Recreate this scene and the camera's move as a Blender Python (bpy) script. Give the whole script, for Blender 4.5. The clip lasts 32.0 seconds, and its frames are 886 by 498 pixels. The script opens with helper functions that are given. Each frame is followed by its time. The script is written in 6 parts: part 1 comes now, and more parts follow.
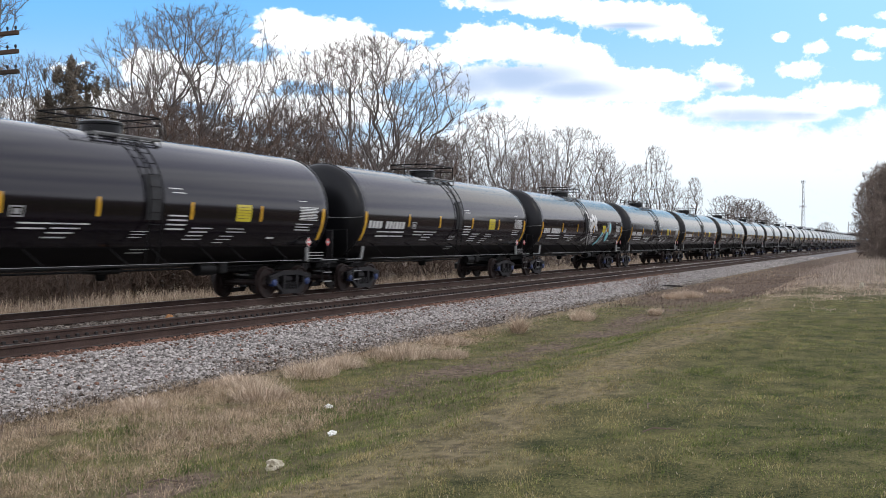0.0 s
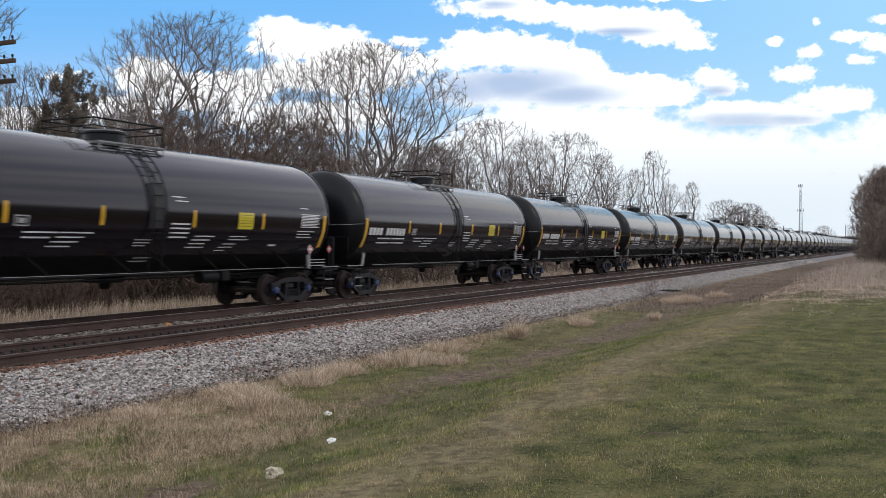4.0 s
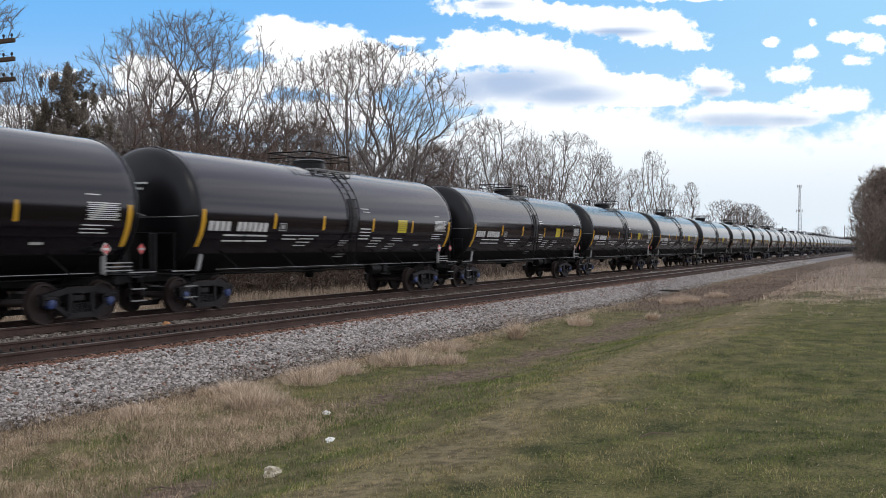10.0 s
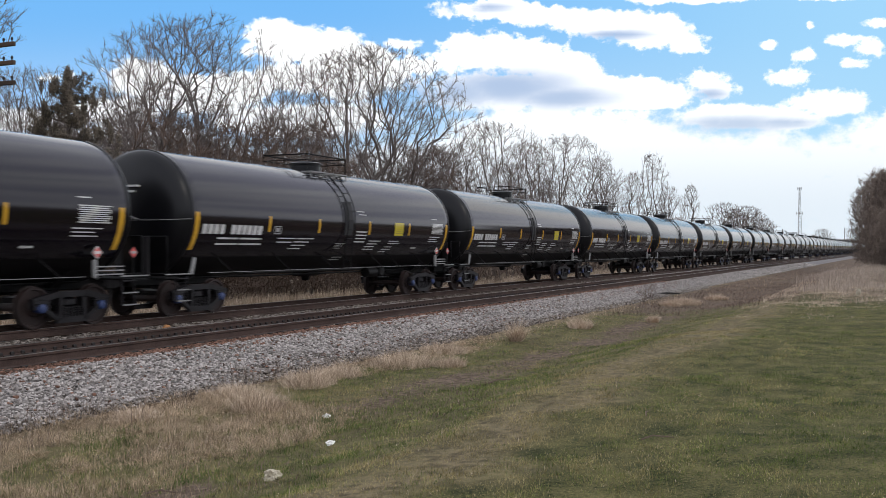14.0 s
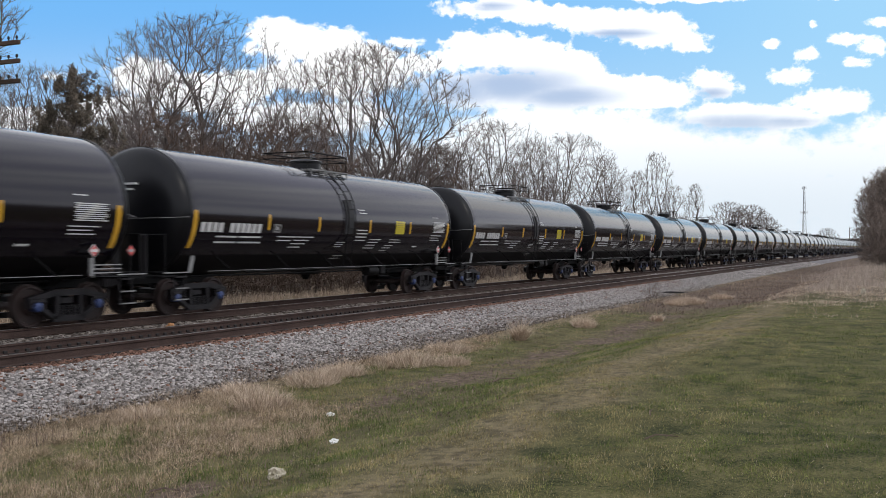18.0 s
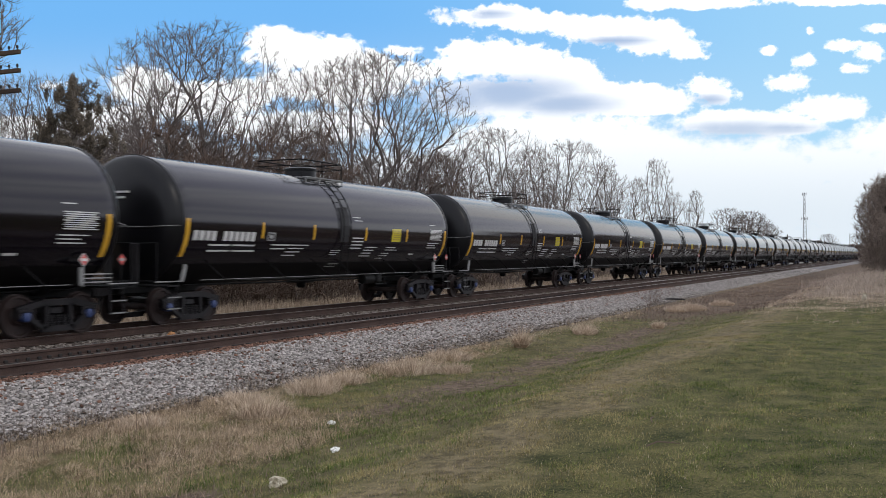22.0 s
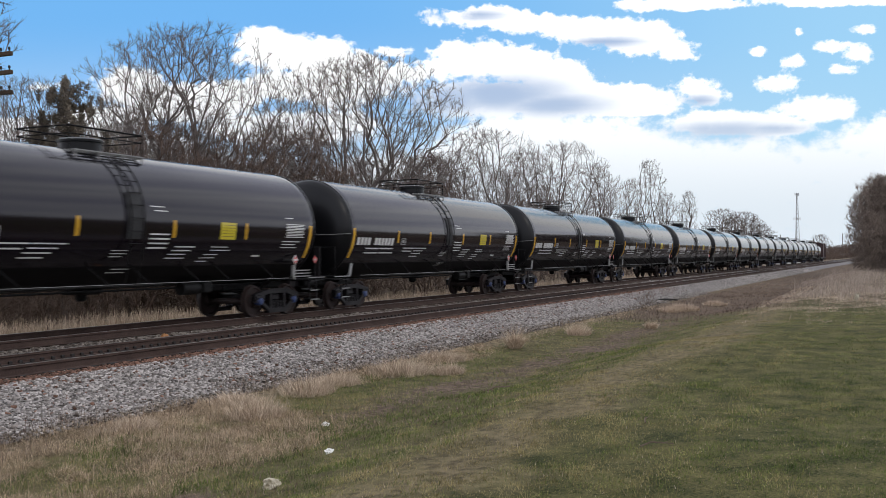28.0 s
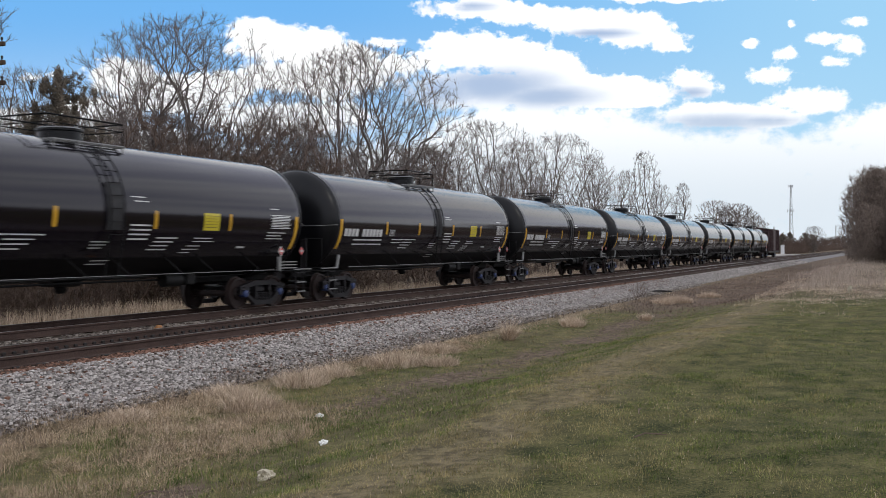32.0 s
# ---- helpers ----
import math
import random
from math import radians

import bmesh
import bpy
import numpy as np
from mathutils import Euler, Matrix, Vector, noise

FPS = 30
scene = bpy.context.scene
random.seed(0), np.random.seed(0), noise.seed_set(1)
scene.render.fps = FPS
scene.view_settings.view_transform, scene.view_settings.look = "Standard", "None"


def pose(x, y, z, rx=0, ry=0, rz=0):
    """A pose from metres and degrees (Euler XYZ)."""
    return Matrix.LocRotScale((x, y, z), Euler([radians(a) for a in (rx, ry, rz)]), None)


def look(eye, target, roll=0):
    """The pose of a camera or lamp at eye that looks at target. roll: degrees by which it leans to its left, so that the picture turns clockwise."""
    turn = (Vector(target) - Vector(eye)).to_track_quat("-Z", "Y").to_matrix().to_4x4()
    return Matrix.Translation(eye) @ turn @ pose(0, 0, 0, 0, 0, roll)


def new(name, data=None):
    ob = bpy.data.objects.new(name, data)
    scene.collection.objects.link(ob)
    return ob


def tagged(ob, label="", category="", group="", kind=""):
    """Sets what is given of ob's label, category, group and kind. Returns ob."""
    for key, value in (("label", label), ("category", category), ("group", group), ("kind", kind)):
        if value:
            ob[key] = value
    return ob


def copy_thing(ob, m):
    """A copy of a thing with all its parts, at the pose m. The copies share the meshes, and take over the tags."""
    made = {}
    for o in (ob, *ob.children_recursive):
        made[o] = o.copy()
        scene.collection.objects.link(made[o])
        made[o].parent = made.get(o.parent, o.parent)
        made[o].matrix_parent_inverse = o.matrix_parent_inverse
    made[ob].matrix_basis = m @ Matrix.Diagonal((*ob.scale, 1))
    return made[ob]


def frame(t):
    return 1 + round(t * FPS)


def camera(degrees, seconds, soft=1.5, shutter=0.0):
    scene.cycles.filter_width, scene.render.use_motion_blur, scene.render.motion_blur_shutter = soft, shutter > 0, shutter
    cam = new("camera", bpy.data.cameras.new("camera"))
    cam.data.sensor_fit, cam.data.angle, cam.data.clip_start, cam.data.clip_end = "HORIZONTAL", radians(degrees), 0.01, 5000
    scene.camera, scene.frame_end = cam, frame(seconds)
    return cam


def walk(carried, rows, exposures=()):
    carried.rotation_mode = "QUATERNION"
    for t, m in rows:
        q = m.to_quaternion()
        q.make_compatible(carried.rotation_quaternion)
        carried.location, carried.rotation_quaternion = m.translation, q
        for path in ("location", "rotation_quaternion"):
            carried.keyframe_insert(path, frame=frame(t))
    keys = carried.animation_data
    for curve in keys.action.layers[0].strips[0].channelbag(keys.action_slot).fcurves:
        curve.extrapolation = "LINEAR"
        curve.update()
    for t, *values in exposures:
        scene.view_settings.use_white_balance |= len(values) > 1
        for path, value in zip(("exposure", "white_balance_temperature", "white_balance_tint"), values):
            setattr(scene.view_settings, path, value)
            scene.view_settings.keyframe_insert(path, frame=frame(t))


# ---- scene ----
TURN, EYE = 24.3, 1.73          # degrees from the track to the view, metres over the rails


def view(a, b, c):
    """The camera's pose, turned by small angles from its mean direction."""
    t = radians(TURN)
    base = Matrix(((math.sin(t), 0, -math.cos(t)), (-math.cos(t), 0, -math.sin(t)), (0, 1, 0))).to_4x4()
    return (Matrix.Translation((0, 0, EYE)) @ base @ Matrix.Rotation(radians(-0.23), 4, "X") @ Matrix.Rotation(radians(LEAN), 4, "Z")
            @ Matrix.Rotation(radians(a), 4, "Y") @ Matrix.Rotation(radians(b), 4, "X") @ Matrix.Rotation(radians(c), 4, "Z"))


LEAN = 0.12
cam = camera(48.03, 32.0, soft=0.5, shutter=0.18)
walk(cam, [
    (0, view(0.213, -0.258, 0.181)),
    (0.5, view(0.204, -0.052, 0.421)),
    (1, view(0.230, 0.128, 0.243)),
    (1.5, view(0.280, 0.204, 0.327)),
    (2, view(0.319, 0.233, 0.085)),
    (2.5, view(0.328, 0.203, 0.007)),
    (3, view(0.275, 0.176, -0.181)),
    (3.5, view(0.182, 0.121, -0.298)),
    (5.5, view(-0.261, 0.119, 0.167)),
    (6, view(-0.214, 0.131, 0.144)),
    (6.5, view(-0.145, 0.100, 0.083)),
    (7, view(-0.080, 0.060, 0.198)),
    (7.5, view(-0.034, 0.020, 0.183)),
    (8, view(-0.004, 0.003, 0.021)),
    (8.5, view(-0.014, -0.014, -0.082)),
    (9, view(0.000, 0.000, -0.006)),
    (9.5, view(0.032, 0.032, -0.077)),
    (10, view(0.047, 0.075, -0.066)),
    (10.5, view(0.046, 0.127, -0.022)),
    (11, view(0.048, 0.136, -0.077)),
    (11.5, view(0.074, 0.142, -0.126)),
    (12, view(0.072, 0.136, -0.256)),
    (12.5, view(0.056, 0.154, -0.249)),
    (13, view(0.044, 0.196, -0.011)),
    (13.5, view(0.050, 0.240, 0.001)),
    (14, view(0.052, 0.245, -0.137)),
    (14.5, view(0.066, 0.234, -0.196)),
    (16.5, view(0.197, 0.196, 0.009)),
    (17, view(0.243, 0.195, -0.105)),
    (17.5, view(0.272, 0.190, -0.209)),
    (18, view(0.281, 0.169, -0.053)),
    (18.5, view(0.277, 0.151, -0.005)),
    (19, view(0.274, 0.184, 0.024)),
    (19.5, view(0.274, 0.228, -0.088)),
    (20, view(0.282, 0.306, -0.128)),
    (20.5, view(0.316, 0.405, -0.057)),
    (21, view(0.329, 0.497, -0.239)),
    (21.5, view(0.346, 0.569, -0.309)),
    (22, view(0.309, 0.608, -0.285)),
    (22.5, view(0.268, 0.649, -0.148)),
    (23, view(0.188, 0.675, -0.207)),
    (23.5, view(0.126, 0.714, -0.295)),
    (24, view(0.110, 0.714, -0.302)),
    (24.5, view(0.104, 0.684, -0.231)),
    (25, view(0.140, 0.645, -0.157)),
    (25.5, view(0.173, 0.628, -0.199)),
    (27.5, view(0.062, 0.665, -0.299)),
    (28, view(-0.063, 0.667, -0.428)),
    (28.5, view(-0.195, 0.653, -0.498)),
    (29, view(-0.314, 0.601, -0.396)),
    (29.5, view(-0.391, 0.530, -0.376)),
    (30, view(-0.428, 0.454, -0.282)),
    (30.5, view(-0.442, 0.363, -0.310)),
    (31, view(-0.447, 0.282, -0.349)),
    (31.5, view(-0.428, 0.229, -0.384)),
    (32, view(-0.386, 0.177, -0.378)),
], exposures=((0, 0.22), (1, 0.15), (2, 0.07), (3.5, 0.04), (7, 0.01), (14, 0.01), (22, -0.03), (32, -0.07)))

# ---- light: sun veiled by thin cloud, behind the viewer ----
world = bpy.data.worlds.new("sky")
scene.world = world
world.use_nodes = True
wn, wl = world.node_tree.nodes, world.node_tree.links
wn.clear()
SUN_UP, SUN_AZ = 42.0, -105.0      # degrees; azimuth from +x (along the track) towards +y
w_out, w_bg = wn.new("ShaderNodeOutputWorld"), wn.new("ShaderNodeBackground")
w_sky = wn.new("ShaderNodeTexSky")
w_sky.sky_type, w_sky.sun_disc = "NISHITA", False
w_sky.sun_elevation, w_sky.sun_rotation = radians(SUN_UP), radians(90 - SUN_AZ)
w_co = wn.new("ShaderNodeTexCoord")
w_map = wn.new("ShaderNodeMapping")
w_map.inputs["Scale"].default_value = (1.6, 1.6, 4.5)
w_noise = wn.new("ShaderNodeTexNoise")
w_noise.inputs["Scale"].default_value, w_noise.inputs["Detail"].default_value, w_noise.inputs["Roughness"].default_value = 1.7, 6, 0.55
w_ramp = wn.new("ShaderNodeValToRGB")
w_ramp.color_ramp.elements[0].position, w_ramp.color_ramp.elements[1].position = 0.25, 0.50
w_mix = wn.new("ShaderNodeMix")
w_mix.data_type = "RGBA"
w_tone = wn.new("ShaderNodeValToRGB")         # cloud bodies between grey undersides and white
w_tone.color_ramp.elements[0].position, w_tone.color_ramp.elements[1].position = 0.38, 0.62
w_tone.color_ramp.elements[0].color, w_tone.color_ramp.elements[1].color = (6.8, 7.1, 8.6, 1), (10.8, 11.2, 11.9, 1)
w_map2, w_noise2 = wn.new("ShaderNodeMapping"), wn.new("ShaderNodeTexNoise")
w_map2.inputs["Location"].default_value, w_map2.inputs["Scale"].default_value = (3.1, 0.7, 1.9), (1.1, 1.1, 5.0)
w_noise2.inputs["Scale"].default_value, w_noise2.inputs["Detail"].default_value = 2.4, 5
wl.new(w_co.outputs["Generated"], w_map2.inputs["Vector"])
wl.new(w_map2.outputs["Vector"], w_noise2.inputs["Vector"])
wl.new(w_noise2.outputs["Fac"], w_tone.inputs["Fac"])
wl.new(w_tone.outputs["Color"], w_mix.inputs["B"])
wl.new(w_co.outputs["Generated"], w_map.inputs["Vector"])
wl.new(w_map.outputs["Vector"], w_noise.inputs["Vector"])
w_sep, w_low = wn.new("ShaderNodeSeparateXYZ"), wn.new("ShaderNodeMath")      # cover thins out overhead
w_low.operation, w_low.inputs[1].default_value = "MULTIPLY_ADD", -0.16
wl.new(w_co.outputs["Generated"], w_sep.inputs[0])
wl.new(w_sep.outputs["Z"], w_low.inputs[0])
w_add = wn.new("ShaderNodeMath")
w_add.operation, w_add.inputs[1].default_value = "ADD", 0.17
wl.new(w_noise.outputs["Fac"], w_low.inputs[2])
wl.new(w_low.outputs["Value"], w_add.inputs[0])
wl.new(w_add.outputs["Value"], w_ramp.inputs["Fac"])
wl.new(w_ramp.outputs["Color"], w_mix.inputs["Factor"])
wl.new(w_sky.outputs["Color"], w_mix.inputs["A"])
wl.new(w_mix.outputs["Result"], w_bg.inputs["Color"])
w_bg.inputs["Strength"].default_value = 0.122
wl.new(w_bg.outputs["Background"], w_out.inputs["Surface"])

sun = new("sun", bpy.data.lights.new("sun", "SUN"))
sun.data.energy, sun.data.angle, sun.data.color = 0.50, radians(16), (1.0, 0.93, 0.84)
s_dir = Vector((math.cos(radians(SUN_UP)) * math.cos(radians(SUN_AZ)), math.cos(radians(SUN_UP)) * math.sin(radians(SUN_AZ)), math.sin(radians(SUN_UP))))
sun.matrix_world = look(s_dir * 100, (0, 0, 0))


# ---- materials ----
def material(name, rgb, rgb2=None, scale=3.0, fine=40.0, rough=0.8, bump=0.0, metal=0.0, vary=0.0, island=0.0, stretch=(1, 1, 1), coat=0.0, spread=(0.35, 0.65), gloss=0.5):
    """A surface whose colour wanders between two tones at two scales, with fine relief. vary: tone from object to object; island: from piece to piece."""
    m = bpy.data.materials.new(name)
    m.use_nodes = True
    n, l = m.node_tree.nodes, m.node_tree.links
    b = n["Principled BSDF"]
    b.inputs["Roughness"].default_value, b.inputs["Metallic"].default_value = rough, metal
    b.inputs["Specular IOR Level"].default_value = gloss if rough < 0.84 else min(gloss, 0.08)
    b.inputs["Coat Weight"].default_value, b.inputs["Coat Roughness"].default_value = coat, 0.15
    rgb2 = rgb2 or tuple(c * 0.7 for c in rgb)
    co, mp = n.new("ShaderNodeTexCoord"), n.new("ShaderNodeMapping")
    mp.inputs["Scale"].default_value = stretch
    l.new(co.outputs["Object"], mp.inputs["Vector"])
    big, small = n.new("ShaderNodeTexNoise"), n.new("ShaderNodeTexNoise")
    for x, s in ((big, scale), (small, fine)):
        x.inputs["Scale"].default_value, x.inputs["Detail"].default_value, x.inputs["Roughness"].default_value = s, 4, 0.6
        l.new(mp.outputs["Vector"], x.inputs["Vector"])
    add = n.new("ShaderNodeMath")
    add.operation = "ADD"
    half = n.new("ShaderNodeMath")
    half.operation, half.inputs[1].default_value = "MULTIPLY", 0.5
    l.new(big.outputs["Fac"], add.inputs[0])
    l.new(small.outputs["Fac"], add.inputs[1])
    l.new(add.outputs["Value"], half.inputs[0])
    tone = half.outputs["Value"]
    for amount, node, sock in ((vary, "ShaderNodeObjectInfo", "Random"), (island, "ShaderNodeNewGeometry", "Random Per Island")):
        if amount:
            r, k, a2 = n.new(node), n.new("ShaderNodeMath"), n.new("ShaderNodeMath")
            k.operation, k.inputs[1].default_value, k.inputs[2].default_value = "MULTIPLY_ADD", amount, -amount / 2
            a2.operation = "ADD"
            l.new(r.outputs[sock], k.inputs[0])
            l.new(k.outputs["Value"], a2.inputs[0])
            l.new(tone, a2.inputs[1])
            tone = a2.outputs["Value"]
    ramp = n.new("ShaderNodeValToRGB")
    ramp.color_ramp.elements[0].position, ramp.color_ramp.elements[1].position = spread
    ramp.color_ramp.elements[0].color, ramp.color_ramp.elements[1].color = (*rgb2, 1), (*rgb, 1)
    l.new(tone, ramp.inputs["Fac"])
    l.new(ramp.outputs["Color"], b.inputs["Base Color"])
    if bump:
        bp = n.new("ShaderNodeBump")
        bp.inputs["Strength"].default_value, bp.inputs["Distance"].default_value = bump, 0.02
        l.new(small.outputs["Fac"], bp.inputs["Height"])
        l.new(bp.outputs["Normal"], b.inputs["Normal"])
    return m


M_SHELL = material("black_gloss_paint", (0.0030, 0.0018, 0.0045), (0.0018, 0.0012, 0.0028), 0.6, 9, 0.135, 0.020, vary=0.1, stretch=(0.35, 1, 1), gloss=0.43, coat=0.04)
M_SHELL.node_tree.nodes["Principled BSDF"].inputs["Specular Tint"].default_value = (0.98, 0.955, 1.0, 1)
M_HEAD = material("black_matt_paint", (0.0045, 0.0045, 0.006), (0.0025, 0.0025, 0.003), 1.5, 30, 0.32, 0.03, gloss=0.26)
M_BELLY = material("matt_black_belly_plate", (0.0060, 0.0050, 0.0055), (0.0025, 0.0022, 0.0025), 0.8, 12, 0.55, 0.05, gloss=0.12, stretch=(0.3, 1, 1))
M_FRAME = material("dirty_black_steel", (0.008, 0.0075, 0.008), (0.003, 0.003, 0.003), 2.0, 40, 0.55, 0.1, gloss=0.15)
M_IRON = material("brown_grimy_cast_steel", (0.013, 0.011, 0.013), (0.004, 0.0035, 0.004), 3.0, 40, 0.5, 0.15, gloss=0.26)
M_WHEEL = material("rusty_wheel_steel", (0.030, 0.017, 0.015), (0.010, 0.007, 0.0065), 4.0, 50, 0.6, 0.1, gloss=0.3)
M_YELLOW = material("yellow_reflective_tape", (0.60, 0.34, 0.03), (0.46, 0.24, 0.02), 3, 50, 0.18, coat=0.4)
M_PANEL = material("yellow_panel_paint", (0.60, 0.50, 0.04), (0.46, 0.37, 0.03), 3, 50, 0.2, coat=0.3)
M_WHITE = material("white_stencil_paint", (0.66, 0.66, 0.64), (0.42, 0.42, 0.41), 3, 60, 0.22)
M_MARK = material("worn_white_lettering", (0.62, 0.62, 0.61), (0.42, 0.42, 0.41), 3, 60, 0.22)
M_GREY = material("grey_stencil_paint", (0.34, 0.34, 0.34), (0.24, 0.24, 0.24), 3, 60, 0.22)
# pale tone also stands in for glints on the bracket, platform and step edges
M_PALE = material("pale_worn_steel_and_glints", (0.27, 0.27, 0.27), (0.12, 0.12, 0.115), 3, 60, 0.5, 0.1)
M_PLATE = material("dull_grey_plate_paint", (0.045, 0.045, 0.047), (0.022, 0.022, 0.023), 3, 40, 0.6, 0.1, gloss=0.2)
M_RED = material("red_placard", (0.55, 0.08, 0.07), (0.45, 0.06, 0.06), 3, 60, 0.5)
M_BLUE = material("blue_bearing_paint", (0.030, 0.055, 0.170), (0.015, 0.026, 0.075), 3, 60, 0.5)
M_BOX = material("dull_red_car_paint", (0.040, 0.010, 0.010), (0.020, 0.007, 0.007), 1.0, 20, 0.7, 0.1)
M_RAIL = material("rusty_rail_steel", (0.086, 0.057, 0.048), (0.037, 0.0245, 0.0205), 1.5, 40, 0.82, 0.1, gloss=0.15)
M_RUN = material("worn_rail_head", (0.42, 0.38, 0.35), (0.22, 0.19, 0.17), 1.0, 60, 0.32, 0.0, metal=0.8, stretch=(0.1, 1, 1))
M_TIE = material("creosoted_timber", (0.085, 0.060, 0.045), (0.035, 0.027, 0.022), 2.0, 30, 0.9, 0.3, vary=0.2, stretch=(1, 0.2, 1))
M_CLIP = material("dark_rail_anchor_steel", (0.016, 0.012, 0.010), (0.008, 0.006, 0.005), 6, 60, 0.8, 0.1)
M_BED = material("ballast_fines", (0.28, 0.263, 0.258), (0.082, 0.076, 0.075), 1.2, 22, 0.95, 1.0)
M_STONE = material("grey_limestone_ballast", (0.50, 0.456, 0.424), (0.128, 0.114, 0.104), 3.0, 40, 0.9, 0.15, island=0.6, spread=(0.22, 0.82))
M_RUSTY = material("rust_stained_ballast", (0.24, 0.135, 0.098), (0.085, 0.050, 0.037), 3.0, 40, 0.95, 0.15, island=0.5)
M_DIRTY = material("dirty_track_ballast", (0.27, 0.235, 0.205), (0.075, 0.062, 0.054), 3.0, 40, 0.95, 0.15, island=0.6)
M_WEED = material("dull_dead_weeds", (0.25, 0.19, 0.15), (0.11, 0.082, 0.065), 0.5, 3, 0.95, island=0.5)
M_BARK = material("grey_brown_bark", (0.185, 0.160, 0.144), (0.084, 0.072, 0.064), 1.0, 14, 0.95, 0.3, stretch=(1, 1, 0.3))
M_TWIG = material("brown_grey_twigs", (0.215, 0.182, 0.168), (0.100, 0.083, 0.075), 0.4, 3, 0.95, island=0.4)
M_BRUSH = material("dark_brown_brush", (0.17, 0.125, 0.102), (0.080, 0.058, 0.047), 0.4, 3, 0.95, island=0.4)
M_NEEDLE = material("dark_pine_needles", (0.200, 0.160, 0.120), (0.080, 0.066, 0.048), 0.6, 3, 0.8, island=0.5)
M_BLADE = material("lawn_blades", (0.365, 0.362, 0.132), (0.060, 0.086, 0.023), 1.6, 13, 0.85, island=0.16, spread=(0.38, 0.64))
M_LUSH = material("lush_lawn_blades", (0.170, 0.208, 0.060), (0.041, 0.069, 0.018), 1.6, 13, 0.85, island=0.16, spread=(0.38, 0.64))
M_STRAW = material("pale_dry_grass", (0.68, 0.55, 0.42), (0.34, 0.26, 0.19), 0.5, 5, 0.9, island=0.6)
M_FLAT = material("matted_dead_grass", (0.64, 0.490, 0.335), (0.135, 0.100, 0.066), 1.5, 9, 0.9, island=0.35, spread=(0.34, 0.68))
M_POLE = material("weathered_pole_timber", (0.17, 0.14, 0.12), (0.075, 0.062, 0.055), 1.0, 20, 0.9, 0.3, stretch=(1, 1, 0.15))
M_GALV = material("galvanised_steel", (0.45, 0.46, 0.47), (0.30, 0.31, 0.32), 2.0, 20, 0.5, 0.05, metal=0.4)
M_CHALK = material("chalky_white_stone", (0.60, 0.55, 0.44), (0.32, 0.28, 0.20), 8, 40, 0.9, 0.4)
M_PAPER = material("crumpled_white_litter", (0.85, 0.85, 0.82), (0.65, 0.64, 0.60), 9, 60, 0.7, 0.2)
M_HUT = material("white_cabinet_paint", (0.75, 0.76, 0.77), (0.60, 0.61, 0.62), 1, 20, 0.5)
M_GRAVEL = material("pale_gravel", (0.62, 0.60, 0.57), (0.42, 0.40, 0.38), 0.5, 12, 0.95, 0.2)
M_TEAL = material("teal_spray_paint", (0.20, 0.52, 0.55), (0.12, 0.36, 0.42), 2, 20, 0.5)
M_REED = material("pinkish_dry_reeds", (0.52, 0.43, 0.355), (0.27, 0.215, 0.175), 0.5, 3, 0.9, island=0.6)
M_THICK = material("grey_brown_thicket", (0.25, 0.20, 0.168), (0.12, 0.093, 0.078), 0.4, 3, 0.95, island=0.5)
M_GOLD = material("short_dead_gold_grass", (0.50, 0.41, 0.205), (0.13, 0.108, 0.046), 1.6, 13, 0.9, island=0.18, spread=(0.38, 0.64))
M_ORANGE = material("orange_brown_stone", (0.48, 0.25, 0.12), (0.30, 0.14, 0.06), 8, 40, 0.9, 0.3)


